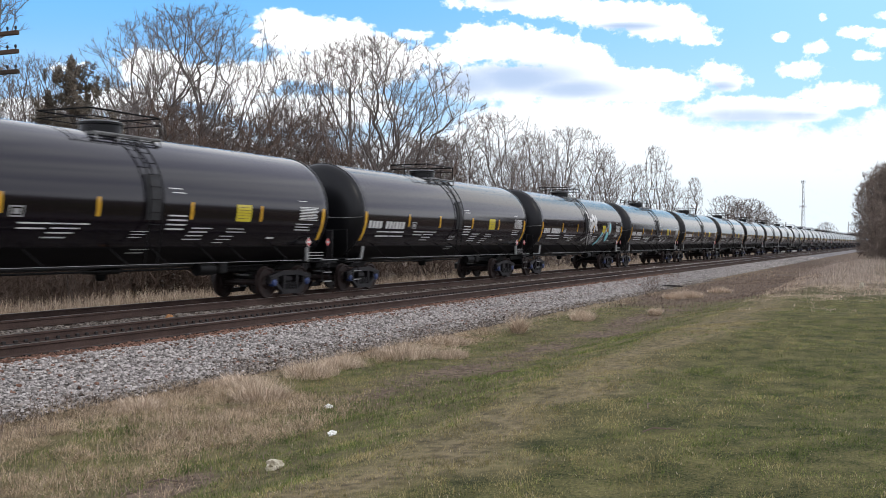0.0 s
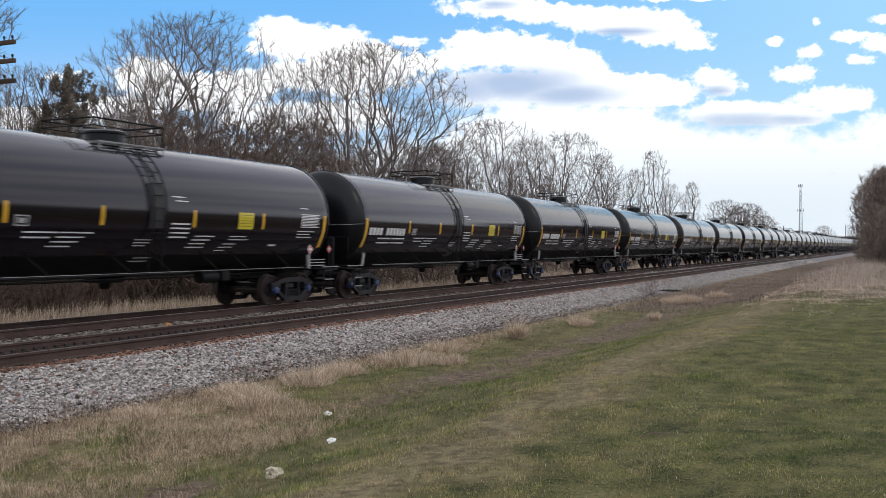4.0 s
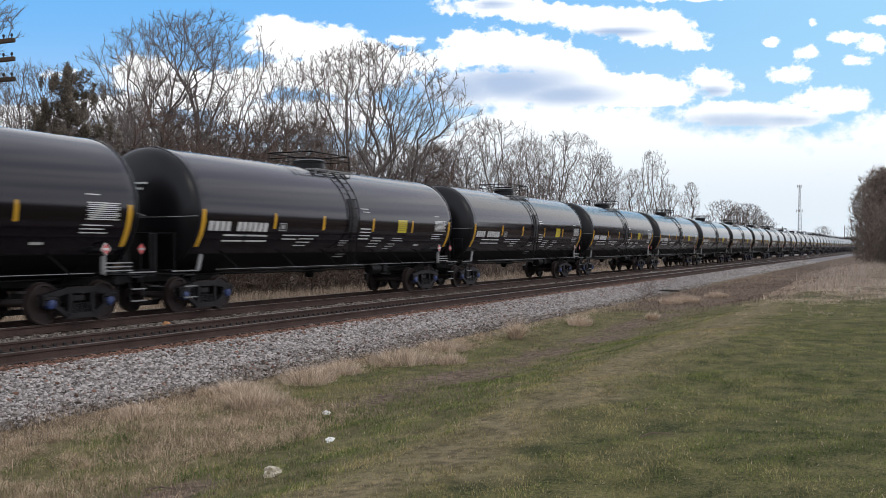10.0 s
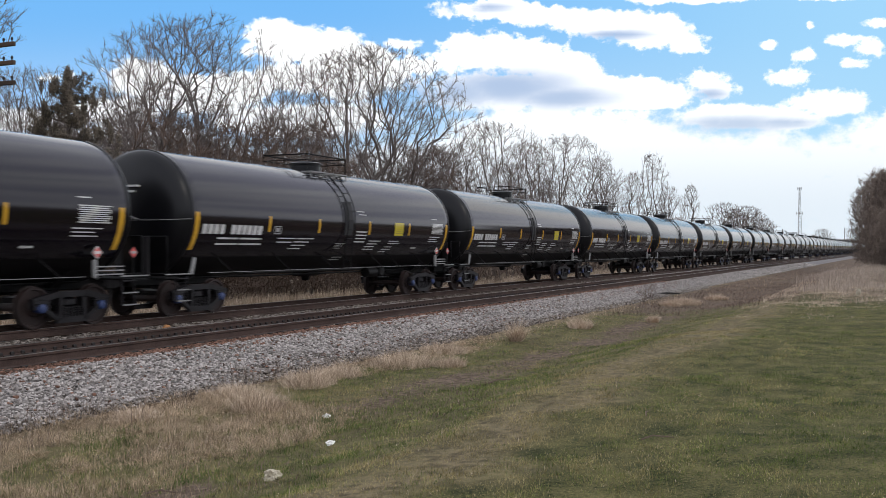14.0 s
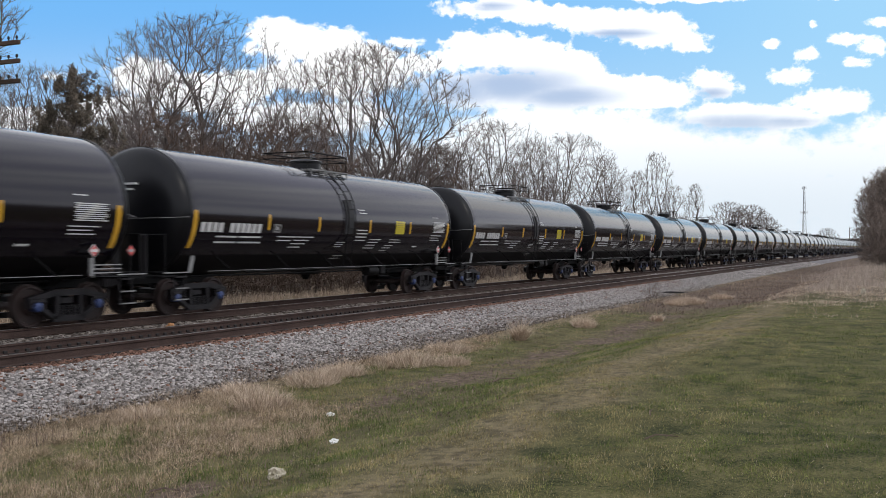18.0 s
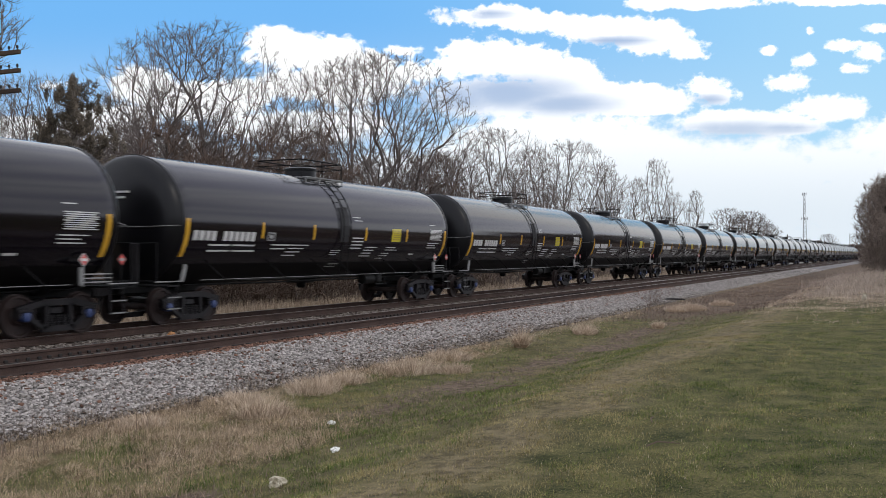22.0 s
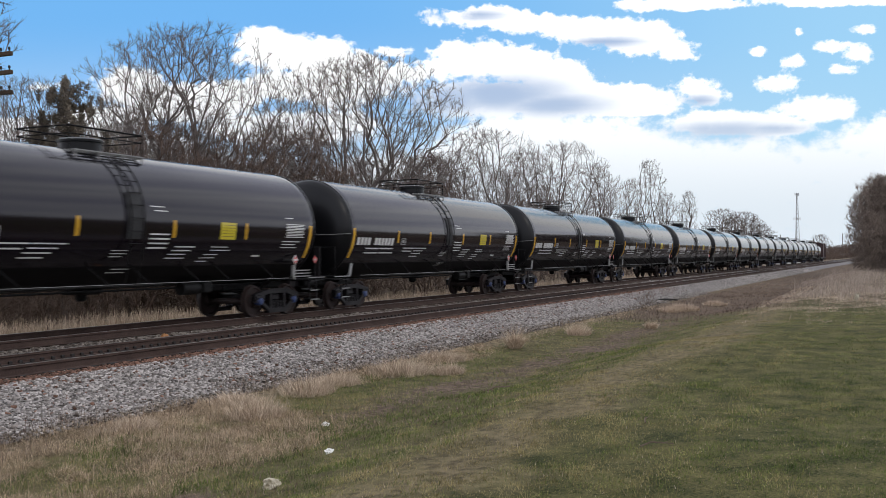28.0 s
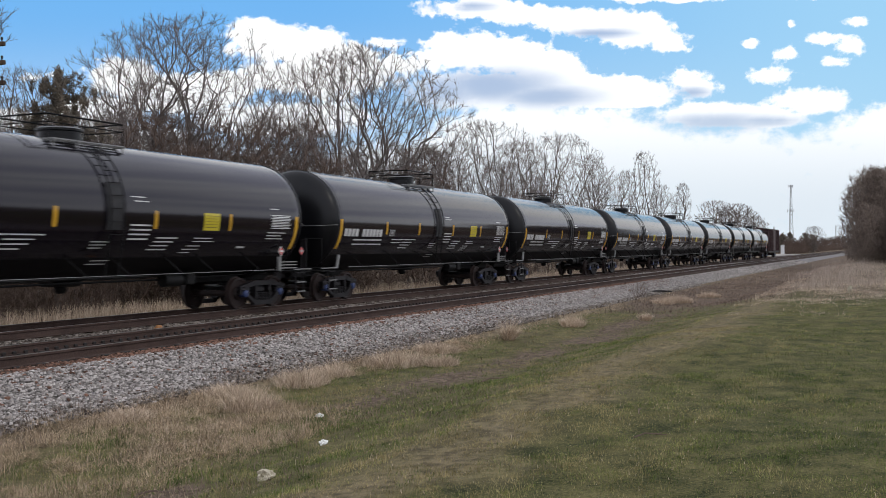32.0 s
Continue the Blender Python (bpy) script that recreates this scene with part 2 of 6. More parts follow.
# ---- shaping helpers ----
class Shape:
    """Collects vertices and faces of one mesh."""

    def __init__(self):
        self.v, self.f = [], []

    def add(self, verts, faces):
        o = len(self.v)
        self.v += [tuple(p) for p in verts]
        self.f += [tuple(i + o for i in q) for q in faces]
        return self

    def box(self, x0, x1, y0, y1, z0, z1, bev=0.0, m=None):
        """A box with its vertical and long edges chamfered."""
        if bev:
            b = min(bev, (x1 - x0) / 3, (y1 - y0) / 3, (z1 - z0) / 3)
            ring = [(x0 + b, y0), (x1 - b, y0), (x1, y0 + b), (x1, y1 - b), (x1 - b, y1), (x0 + b, y1), (x0, y1 - b), (x0, y0 + b)]
            mid = ((x0 + x1) / 2, (y0 + y1) / 2)
            inn = [(x + math.copysign(b, mid[0] - x), y + math.copysign(b, mid[1] - y)) for x, y in ring]
            vs = [(x, y, z0) for x, y in inn] + [(x, y, z0 + b) for x, y in ring] + [(x, y, z1 - b) for x, y in ring] + [(x, y, z1) for x, y in inn]
            fs = [tuple(range(7, -1, -1)), tuple(range(24, 32))]
            fs += [(8 * k + i, 8 * k + (i + 1) % 8, 8 * k + 8 + (i + 1) % 8, 8 * k + 8 + i) for k in range(3) for i in range(8)]
        else:
            vs = [(x, y, z) for z in (z0, z1) for x, y in ((x0, y0), (x1, y0), (x1, y1), (x0, y1))]
            fs = [(3, 2, 1, 0), (4, 5, 6, 7), (0, 1, 5, 4), (1, 2, 6, 5), (2, 3, 7, 6), (3, 0, 4, 7)]
        if m is not None:
            vs = [m @ Vector(p) for p in vs]
        return self.add(vs, fs)

    def tube(self, pts, r, n=8, caps=True):
        """A round bar along points; r: one radius or one a point."""
        pts = [Vector(p) for p in pts]
        rs = r if isinstance(r, (list, tuple)) else [r] * len(pts)
        vs = []
        for i, p in enumerate(pts):
            d = (pts[min(i + 1, len(pts) - 1)] - pts[max(i - 1, 0)]).normalized()
            u = d.cross(Vector((0, 0, 1)) if abs(d.z) < 0.9 else Vector((1, 0, 0))).normalized()
            w = d.cross(u)
            vs += [p + (u * math.cos(a) + w * math.sin(a)) * rs[i] for a in (math.tau * k / n for k in range(n))]
        fs = [(n * i + k, n * i + (k + 1) % n, n * i + n + (k + 1) % n, n * i + n + k) for i in range(len(pts) - 1) for k in range(n)]
        if caps:
            fs += [tuple(range(n - 1, -1, -1)), tuple(range(n * (len(pts) - 1), n * len(pts)))]
        return self.add(vs, fs)

    def lathe(self, prof, n=32, axis="x", at=(0, 0, 0), closed=False):
        """Spins a profile of (along, radius) round an axis."""
        vs = []
        for a, r in prof:
            for k in range(n):
                c, s = r * math.cos(math.tau * k / n), r * math.sin(math.tau * k / n)
                p = {"x": (a, c, s), "y": (s, a, c), "z": (c, s, a)}[axis]
                vs.append((p[0] + at[0], p[1] + at[1], p[2] + at[2]))
        m = len(prof)
        fs = [(n * i + k, n * i + (k + 1) % n, n * ((i + 1) % m) + (k + 1) % n, n * ((i + 1) % m) + k) for i in range(m if closed else m - 1) for k in range(n)]
        if not closed:
            fs += [tuple(range(n - 1, -1, -1)), tuple(range(n * (m - 1), n * m))]
        return self.add(vs, fs)

    def extrude(self, prof, a0, a1, axis="x"):
        """Runs a closed outline along an axis, with end caps. Outline in (y, z) for x, in (x, z) for y."""
        n = len(prof)
        put = (lambda a, p: (a, p[0], p[1])) if axis == "x" else (lambda a, p: (p[0], a, p[1]))
        vs = [put(a, p) for a in (a0, a1) for p in prof]
        fs = [(k, (k + 1) % n, n + (k + 1) % n, n + k) for k in range(n)] + [tuple(range(n - 1, -1, -1)), tuple(range(n, 2 * n))]
        return self.add(vs, fs)

    def mesh(self, name, mat, smooth=40):
        me = bpy.data.meshes.new(name)
        me.from_pydata(self.v, [], self.f)
        b = bmesh.new()
        b.from_mesh(me)
        bmesh.ops.recalc_face_normals(b, faces=b.faces)
        b.to_mesh(me)
        b.free()
        me.materials.append(mat)
        if smooth:
            me.polygons.foreach_set("use_smooth", [True] * len(me.polygons))
            me.set_sharp_from_angle(angle=radians(smooth))
        return me


def part(name, shape, mat, parent, label="", smooth=40, at=None):
    ob = new(name, shape if isinstance(shape, bpy.types.Mesh) else shape.mesh(name, mat, smooth))
    ob.parent = parent
    if at:
        ob.location = at
    return tagged(ob, label) if label else ob


def raw_mesh(name, verts, faces, mat, smooth=False):
    """A mesh straight from arrays; faces all of one size."""
    me = bpy.data.meshes.new(name)
    verts, faces = np.asarray(verts, np.float32), np.asarray(faces, np.int32)
    me.vertices.add(len(verts))
    me.vertices.foreach_set("co", verts.ravel())
    k = faces.shape[1]
    me.loops.add(faces.size)
    me.loops.foreach_set("vertex_index", faces.ravel())
    me.polygons.add(len(faces))
    me.polygons.foreach_set("loop_start", np.arange(0, faces.size, k, dtype=np.int32))
    if smooth:
        me.polygons.foreach_set("use_smooth", np.ones(len(faces), bool))
    me.materials.append(mat)
    me.update(calc_edges=True)
    return me


def sticks(name, segs, n, mat, point=False):
    """Tapered bars from rows of x0 y0 z0 x1 y1 z1 r0 r1; point: they end in a tip."""
    s = np.asarray(segs, float)
    p, q = s[:, :3], s[:, 3:6]
    d = q - p
    d /= np.linalg.norm(d, axis=1, keepdims=True) + 1e-9
    ref = np.where(np.abs(d[:, 2:3]) < 0.9, [[0, 0, 1.0]], [[1.0, 0, 0]])
    u = np.cross(d, ref)
    u /= np.linalg.norm(u, axis=1, keepdims=True)
    w = np.cross(d, u)
    a = np.arange(n) * math.tau / n
    ring = u[:, None] * np.cos(a)[None, :, None] + w[:, None] * np.sin(a)[None, :, None]
    low = p[:, None] + ring * s[:, 6][:, None, None]
    k = np.arange(n)
    if point:
        v = np.concatenate([low, q[:, None]], 1)
        f = np.stack([k, (k + 1) % n, np.full(n, n)], 1)[None] + (np.arange(len(s)) * (n + 1))[:, None, None]
        return raw_mesh(name, v.reshape(-1, 3), f.reshape(-1, 3), mat)
    v = np.concatenate([low, q[:, None] + ring * s[:, 7][:, None, None]], 1)
    f = np.stack([k, (k + 1) % n, n + (k + 1) % n, n + k], 1)[None] + (np.arange(len(s)) * 2 * n)[:, None, None]
    return raw_mesh(name, v.reshape(-1, 3), f.reshape(-1, 4), mat, True)


def twiggy(name, bars, tips, mat):
    """One mesh of three-sided bars and of pointed tips, both as rows for sticks()."""
    a, b = sticks("bars", bars, 3, mat), sticks("tips", tips, 3, mat, True)
    va, vb = np.empty(len(a.vertices) * 3, np.float32), np.empty(len(b.vertices) * 3, np.float32)
    a.vertices.foreach_get("co", va)
    b.vertices.foreach_get("co", vb)
    fa, fb = np.empty(len(a.loops), np.int32), np.empty(len(b.loops), np.int32)
    a.loops.foreach_get("vertex_index", fa)
    b.loops.foreach_get("vertex_index", fb)
    fa, n = fa.reshape(-1, 4), len(a.vertices)
    bpy.data.meshes.remove(a)
    bpy.data.meshes.remove(b)
    return raw_mesh(name, np.concatenate([va, vb]).reshape(-1, 3), np.concatenate([fa[:, [0, 1, 2]], fa[:, [0, 2, 3]], fb.reshape(-1, 3) + n]), mat)


def thing(name, label, category, group="", at=(0, 0, 0), rz=0.0):
    e = new(name)
    e.matrix_basis = pose(*at, 0, 0, rz)
    return tagged(e, label, category, group)


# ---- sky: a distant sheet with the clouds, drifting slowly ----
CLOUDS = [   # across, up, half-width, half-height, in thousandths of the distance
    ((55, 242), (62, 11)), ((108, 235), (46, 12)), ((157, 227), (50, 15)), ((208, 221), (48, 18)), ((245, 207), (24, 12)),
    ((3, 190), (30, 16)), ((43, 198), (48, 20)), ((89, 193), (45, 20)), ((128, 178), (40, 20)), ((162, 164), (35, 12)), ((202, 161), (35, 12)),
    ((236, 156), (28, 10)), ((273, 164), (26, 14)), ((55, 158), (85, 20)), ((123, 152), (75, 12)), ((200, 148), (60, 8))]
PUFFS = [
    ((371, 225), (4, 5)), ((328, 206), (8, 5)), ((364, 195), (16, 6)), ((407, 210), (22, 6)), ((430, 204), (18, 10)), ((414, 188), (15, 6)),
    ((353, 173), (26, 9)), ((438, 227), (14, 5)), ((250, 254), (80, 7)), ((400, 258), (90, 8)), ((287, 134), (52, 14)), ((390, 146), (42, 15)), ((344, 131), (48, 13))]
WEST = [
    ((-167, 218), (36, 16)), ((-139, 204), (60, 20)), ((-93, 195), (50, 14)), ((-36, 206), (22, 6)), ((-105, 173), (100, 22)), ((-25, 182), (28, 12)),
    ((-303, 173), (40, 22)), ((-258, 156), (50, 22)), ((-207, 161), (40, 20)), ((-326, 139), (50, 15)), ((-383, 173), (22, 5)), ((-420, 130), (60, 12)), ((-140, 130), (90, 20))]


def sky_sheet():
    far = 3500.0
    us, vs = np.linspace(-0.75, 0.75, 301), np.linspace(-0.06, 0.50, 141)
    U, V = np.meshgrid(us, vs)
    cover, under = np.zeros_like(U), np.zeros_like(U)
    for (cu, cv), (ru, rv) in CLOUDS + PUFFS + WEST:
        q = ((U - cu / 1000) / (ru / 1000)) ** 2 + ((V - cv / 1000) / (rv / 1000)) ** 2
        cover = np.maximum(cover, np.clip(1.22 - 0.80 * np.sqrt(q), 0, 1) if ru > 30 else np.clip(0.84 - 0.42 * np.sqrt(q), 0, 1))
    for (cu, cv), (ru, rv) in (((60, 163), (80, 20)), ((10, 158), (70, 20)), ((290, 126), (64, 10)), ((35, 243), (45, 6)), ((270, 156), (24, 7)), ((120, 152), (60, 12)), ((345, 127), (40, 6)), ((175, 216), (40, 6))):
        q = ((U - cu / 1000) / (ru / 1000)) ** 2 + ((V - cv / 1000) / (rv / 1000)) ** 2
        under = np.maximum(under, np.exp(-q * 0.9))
    # broken cloud overhead
    high = np.clip((V - 0.262) * 18, 0, 0.95) * (0.75 + 0.25 * np.sin(U * 9 + V * 21))
    cover = np.maximum(cover, high)
    cover = np.maximum(cover, np.clip((U - 0.455) * 12, 0, 0.85) * np.clip((V + 0.1) * 9, 0, 1))
    # a bright bank along the horizon
    bank = 0.5 + (0.112 + 0.016 * np.clip((U + 0.02) * 8, 0, 1) - V + 0.02 * np.sin(U * 14) - 0.03 * np.clip(-U - 0.1, 0, 1) + 0.05 * np.clip(U - 0.24, 0, 0.3)) * 13
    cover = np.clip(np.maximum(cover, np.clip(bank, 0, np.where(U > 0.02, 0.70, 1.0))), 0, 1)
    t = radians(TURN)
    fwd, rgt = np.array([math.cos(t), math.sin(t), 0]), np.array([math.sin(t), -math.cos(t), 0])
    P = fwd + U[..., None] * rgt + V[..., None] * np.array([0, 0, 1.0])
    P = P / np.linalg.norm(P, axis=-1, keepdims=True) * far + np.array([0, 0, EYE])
    h, w = U.shape
    i = (np.arange(h - 1)[:, None] * w + np.arange(w - 1)[None]).ravel()
    m = bpy.data.materials.new("cloudy_sky")
    m.use_nodes = True
    m.cycles.emission_sampling = "NONE"
    n, l = m.node_tree.nodes, m.node_tree.links
    n.clear()
    out, em = n.new("ShaderNodeOutputMaterial"), n.new("ShaderNodeEmission")
    l.new(em.outputs["Emission"], out.inputs["Surface"])

    def attr(name):
        a = n.new("ShaderNodeAttribute")
        a.attribute_name = name
        return a.outputs["Fac"]

    def math_node(op, a, b, c=None):
        k = n.new("ShaderNodeMath")
        k.operation = op
        for j, x in enumerate((a, b, c)):
            if x is None:
                continue
            if isinstance(x, (int, float)):
                k.inputs[j].default_value = x
            else:
                l.new(x, k.inputs[j])
        return k.outputs["Value"]

    def fbm(scale, detail, sx, sz):
        co, mp, tx = n.new("ShaderNodeTexCoord"), n.new("ShaderNodeMapping"), n.new("ShaderNodeTexNoise")
        mp.inputs["Scale"].default_value = (sx / far, sx / far, sz / far)
        l.new(co.outputs["Object"], mp.inputs["Vector"])
        l.new(mp.outputs["Vector"], tx.inputs["Vector"])
        tx.inputs["Scale"].default_value, tx.inputs["Detail"].default_value, tx.inputs["Roughness"].default_value = scale, detail, 0.55
        return tx.outputs["Fac"]

    def step(x, a, b):
        r = n.new("ShaderNodeMapRange")
        r.interpolation_type = "SMOOTHSTEP"
        r.inputs["From Min"].default_value, r.inputs["From Max"].default_value = a, b
        l.new(x, r.inputs["Value"])
        return r.outputs["Result"]

    def mixed(fac, a, b):
        k = n.new("ShaderNodeMix")
        k.data_type = "RGBA"
        l.new(fac, k.inputs["Factor"])
        for key, x in (("A", a), ("B", b)):
            if isinstance(x, tuple):
                k.inputs[key].default_value = (*x, 1)
            else:
                l.new(x, k.inputs[key])
        return k.outputs["Result"]

    lumps, wisps = fbm(22, 7, 1, 1.5), fbm(9, 5, 1, 2.5)
    curls = fbm(75, 6, 1, 1.3)
    dens = math_node("ADD", attr("cover"), math_node("MULTIPLY_ADD", lumps, 0.75, -0.375))
    ragged = math_node("MULTIPLY_ADD", step(attr("up"), 0.10, 0.18), 0.7, 0.3)
    dens = math_node("ADD", dens, math_node("MULTIPLY", ragged, math_node("MULTIPLY_ADD", curls, 0.85, -0.425)))
    dens = math_node("ADD", dens, math_node("MULTIPLY_ADD", wisps, 0.35, -0.175))
    tatters = fbm(190, 4, 1, 1.2)
    dens = math_node("ADD", dens, math_node("MULTIPLY", ragged, math_node("MULTIPLY_ADD", tatters, 0.28, -0.14)))
    alpha = step(dens, 0.36, 0.62)
    blue = mixed(step(attr("up"), 0.02, 0.25), (0.70, 0.86, 0.98), (0.185, 0.50, 0.95))
    blue = mixed(math_node("MULTIPLY", step(attr("across"), -0.15, 0.5), 0.75), blue, (0.43, 0.75, 0.99))
    shade = math_node("MULTIPLY", attr("under"), step(math_node("ADD", lumps, wisps), 0.55, 1.05))
    grey = step(math_node("ADD", shade, math_node("MULTIPLY_ADD", wisps, 0.6, -0.42)), -0.05, 0.95)
    white = mixed(grey, (1.25, 1.255, 1.27), (0.44, 0.57, 0.80))
    white = mixed(step(attr("up"), 0.03, 0.19), (0.79, 0.875, 0.955), white)
    l.new(mixed(alpha, blue, white), em.inputs["Color"])
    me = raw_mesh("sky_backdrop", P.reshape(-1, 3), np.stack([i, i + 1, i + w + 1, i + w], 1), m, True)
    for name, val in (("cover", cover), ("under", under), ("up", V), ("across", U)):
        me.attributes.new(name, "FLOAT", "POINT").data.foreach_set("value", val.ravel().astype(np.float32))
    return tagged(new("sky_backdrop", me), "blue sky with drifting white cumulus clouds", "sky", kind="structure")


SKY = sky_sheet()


# ---- ground: lawn, bank, ditch, ballast bed, far verge ----
NEAR_Y, FAR_Y, GAUGE = 13.78, 17.76, 1.435      # centre lines of the empty and of the used track
PROFILE_Y = [-400, -30, -3, 0, 3.2, 4.2, 6.2, 8.2, 9.6, 10.4, 11.3, 12.0, 19.6, 20.4, 21.6, 24, 40, 120, 400]
PROFILE_Z = [-0.6, -0.2, 0.02, 0.0, -0.06, -0.16, -0.56, -0.62, -0.58, -0.52, -0.40, -0.245, -0.245, -0.40, -0.70, -0.75, -0.6, -0.4, -0.4]


def bend(x):
    """The line's gentle curve: how far it has swung aside at x, about 19 km in radius, then straight on."""
    x = np.maximum(x, 0.0)
    return np.where(x < 230, -2.6e-5 * x * x, -2.6e-5 * 230 * (2 * x - 230))


def height(x, y):
    """The ground's height; gentle swells off the track."""
    y = y - bend(x)
    z = np.interp(y, PROFILE_Y, PROFILE_Z)
    off = np.clip(np.maximum(10.2 - y, y - 21.0) / 2.0, 0, 1)
    return z + off * (0.05 * np.sin(x * 0.31 + y * 0.5) + 0.03 * np.sin(x * 0.83 - y * 0.9 + 1.3) + 0.015 * np.sin(x * 2.1 + y * 1.7))


def swirl(x, y, s, o):
    """A soft patchy field over the ground, about -1 to 1."""
    a, b = x * s + o, y * s * 1.4 - o
    return (np.sin(a * 1.1 + 1.7 * np.sin(b * 0.7)) + np.sin(b * 1.3 + 1.3 * np.sin(a * 0.6 + 2)) + 0.6 * np.sin(a * 2.7 + b * 2.2) + 0.5 * np.sin(a * 4.3 - b * 3.9)) / 2.4


def bare_earth(x, y):
    """How bare the ground is, 0 to 1: the ditch floor, and the brown strip further on."""
    floor = np.exp(-((y - 6.9) / 0.7) ** 2) * np.clip((x - 10) / 3, 0, 1) * np.clip((40 - x) / 8, 0, 1)
    strip = np.clip((x - 32) / 11, 0, 1) * np.clip((y - 2.8 - np.clip(40 - x, 0, 14) * 0.17) / 1.2, 0, 1) * np.clip((10.2 - y) / 0.8, 0, 1)
    end = np.clip((x - 32 - 1.5 * swirl(x, y, 0.7, 3)) / 8, 0, 1) * 0.40
    spot = np.exp(-((x - 6.9) / 0.9) ** 2 - ((y - 6.0) / 0.5) ** 2)
    return np.clip(np.maximum(np.maximum(np.maximum(floor * 0.62, strip * 0.85), spot * 0.6), end) + 0.28 * swirl(x, y, 1.3, 4) * np.maximum(np.maximum(floor, strip), spot), 0, 1)


def ground_material():
    m = material("lawn_and_dead_grass", (0.158, 0.139, 0.060), (0.020, 0.027, 0.009), 2.2, 34, 0.95, 1.0, spread=(0.38, 0.64))
    n, l = m.node_tree.nodes, m.node_tree.links
    b = n["Principled BSDF"]
    lawn = b.inputs["Base Color"].links[0].from_socket
    geo, sep = n.new("ShaderNodeNewGeometry"), n.new("ShaderNodeSeparateXYZ")
    l.new(geo.outputs["Position"], sep.inputs[0])
    warp = n.new("ShaderNodeTexNoise")
    warp.inputs["Scale"].default_value, warp.inputs["Detail"].default_value = 0.45, 5
    l.new(geo.outputs["Position"], warp.inputs["Vector"])
    sway = n.new("ShaderNodeMath")
    sway.operation, sway.inputs[1].default_value = "MULTIPLY_ADD", 3.2
    l.new(warp.outputs["Fac"], sway.inputs[0])
    l.new(sep.outputs["Y"], sway.inputs[2])

    def ramp(stops):
        r, mr = n.new("ShaderNodeValToRGB"), n.new("ShaderNodeMapRange")
        mr.inputs["From Min"].default_value, mr.inputs["From Max"].default_value = 0, 30
        l.new(sway.outputs["Value"], mr.inputs["Value"])
        while len(r.color_ramp.elements) < len(stops):
            r.color_ramp.elements.new(0.5)
        for e, (y, c) in zip(r.color_ramp.elements, stops):
            e.position, e.color = y / 30, (*c, 1)
        l.new(mr.outputs["Result"], r.inputs["Fac"])
        return r.outputs["Color"]
    kind = ramp([(4.3, (0, 0, 0)), (5.3, (0.7, 0.7, 0.7)), (6.4, (0.25, 0.25, 0.25)), (10.6, (0.2, 0.2, 0.2)), (11.8, (1, 1, 1))])
    dry = n.new("ShaderNodeTexNoise")
    dry.inputs["Scale"].default_value, dry.inputs["Detail"].default_value = 7, 6
    l.new(geo.outputs["Position"], dry.inputs["Vector"])
    tan = n.new("ShaderNodeValToRGB")
    tan.color_ramp.elements[0].position, tan.color_ramp.elements[1].position = 0.35, 0.65
    tan.color_ramp.elements[0].color, tan.color_ramp.elements[1].color = (0.085, 0.064, 0.046, 1), (0.29, 0.225, 0.14, 1)
    l.new(dry.outputs["Fac"], tan.inputs["Fac"])
    mix = n.new("ShaderNodeMix")
    mix.data_type = "RGBA"
    l.new(kind, mix.inputs["Factor"])
    l.new(lawn, mix.inputs["A"])
    l.new(tan.outputs["Color"], mix.inputs["B"])
    bare = n.new("ShaderNodeAttribute")
    bare.attribute_name = "bare_earth"
    patchy = n.new("ShaderNodeValToRGB")
    patchy.color_ramp.elements[0].position, patchy.color_ramp.elements[1].position = 0.72, 1.0
    soil = n.new("ShaderNodeTexNoise")
    soil.inputs["Scale"].default_value, soil.inputs["Detail"].default_value = 2.2, 7
    l.new(geo.outputs["Position"], soil.inputs["Vector"])
    more = n.new("ShaderNodeMath")
    more.operation = "ADD"
    l.new(soil.outputs["Fac"], more.inputs[0])
    l.new(bare.outputs["Fac"], more.inputs[1])
    l.new(more.outputs["Value"], patchy.inputs["Fac"])
    earth = n.new("ShaderNodeValToRGB")
    earth.color_ramp.elements[0].position, earth.color_ramp.elements[1].position = 0.38, 0.62
    earth.color_ramp.elements[0].color, earth.color_ramp.elements[1].color = (0.070, 0.050, 0.036, 1), (0.180, 0.132, 0.098, 1)
    crumbs = n.new("ShaderNodeTexNoise")
    crumbs.inputs["Scale"].default_value, crumbs.inputs["Detail"].default_value = 9, 8
    l.new(geo.outputs["Position"], crumbs.inputs["Vector"])
    l.new(crumbs.outputs["Fac"], earth.inputs["Fac"])
    mix2 = n.new("ShaderNodeMix")
    mix2.data_type = "RGBA"
    l.new(earth.outputs["Color"], mix2.inputs["B"])
    l.new(patchy.outputs["Color"], mix2.inputs["Factor"])
    l.new(mix.outputs["Result"], mix2.inputs["A"])
    l.new(mix2.outputs["Result"], b.inputs["Base Color"])
    return m


def sheet(name, xs, ys, mat, lift=0.0, follow=False):
    X, Y = np.meshgrid(xs, ys)
    if follow:
        Y = Y + bend(X)
    P = np.stack([X, Y, height(X, Y) + lift], -1)
    h, w = X.shape
    i = (np.arange(h - 1)[:, None] * w + np.arange(w - 1)[None]).ravel()
    return new(name, raw_mesh(name, P.reshape(-1, 3), np.stack([i, i + 1, i + w + 1, i + w], 1), mat, True))


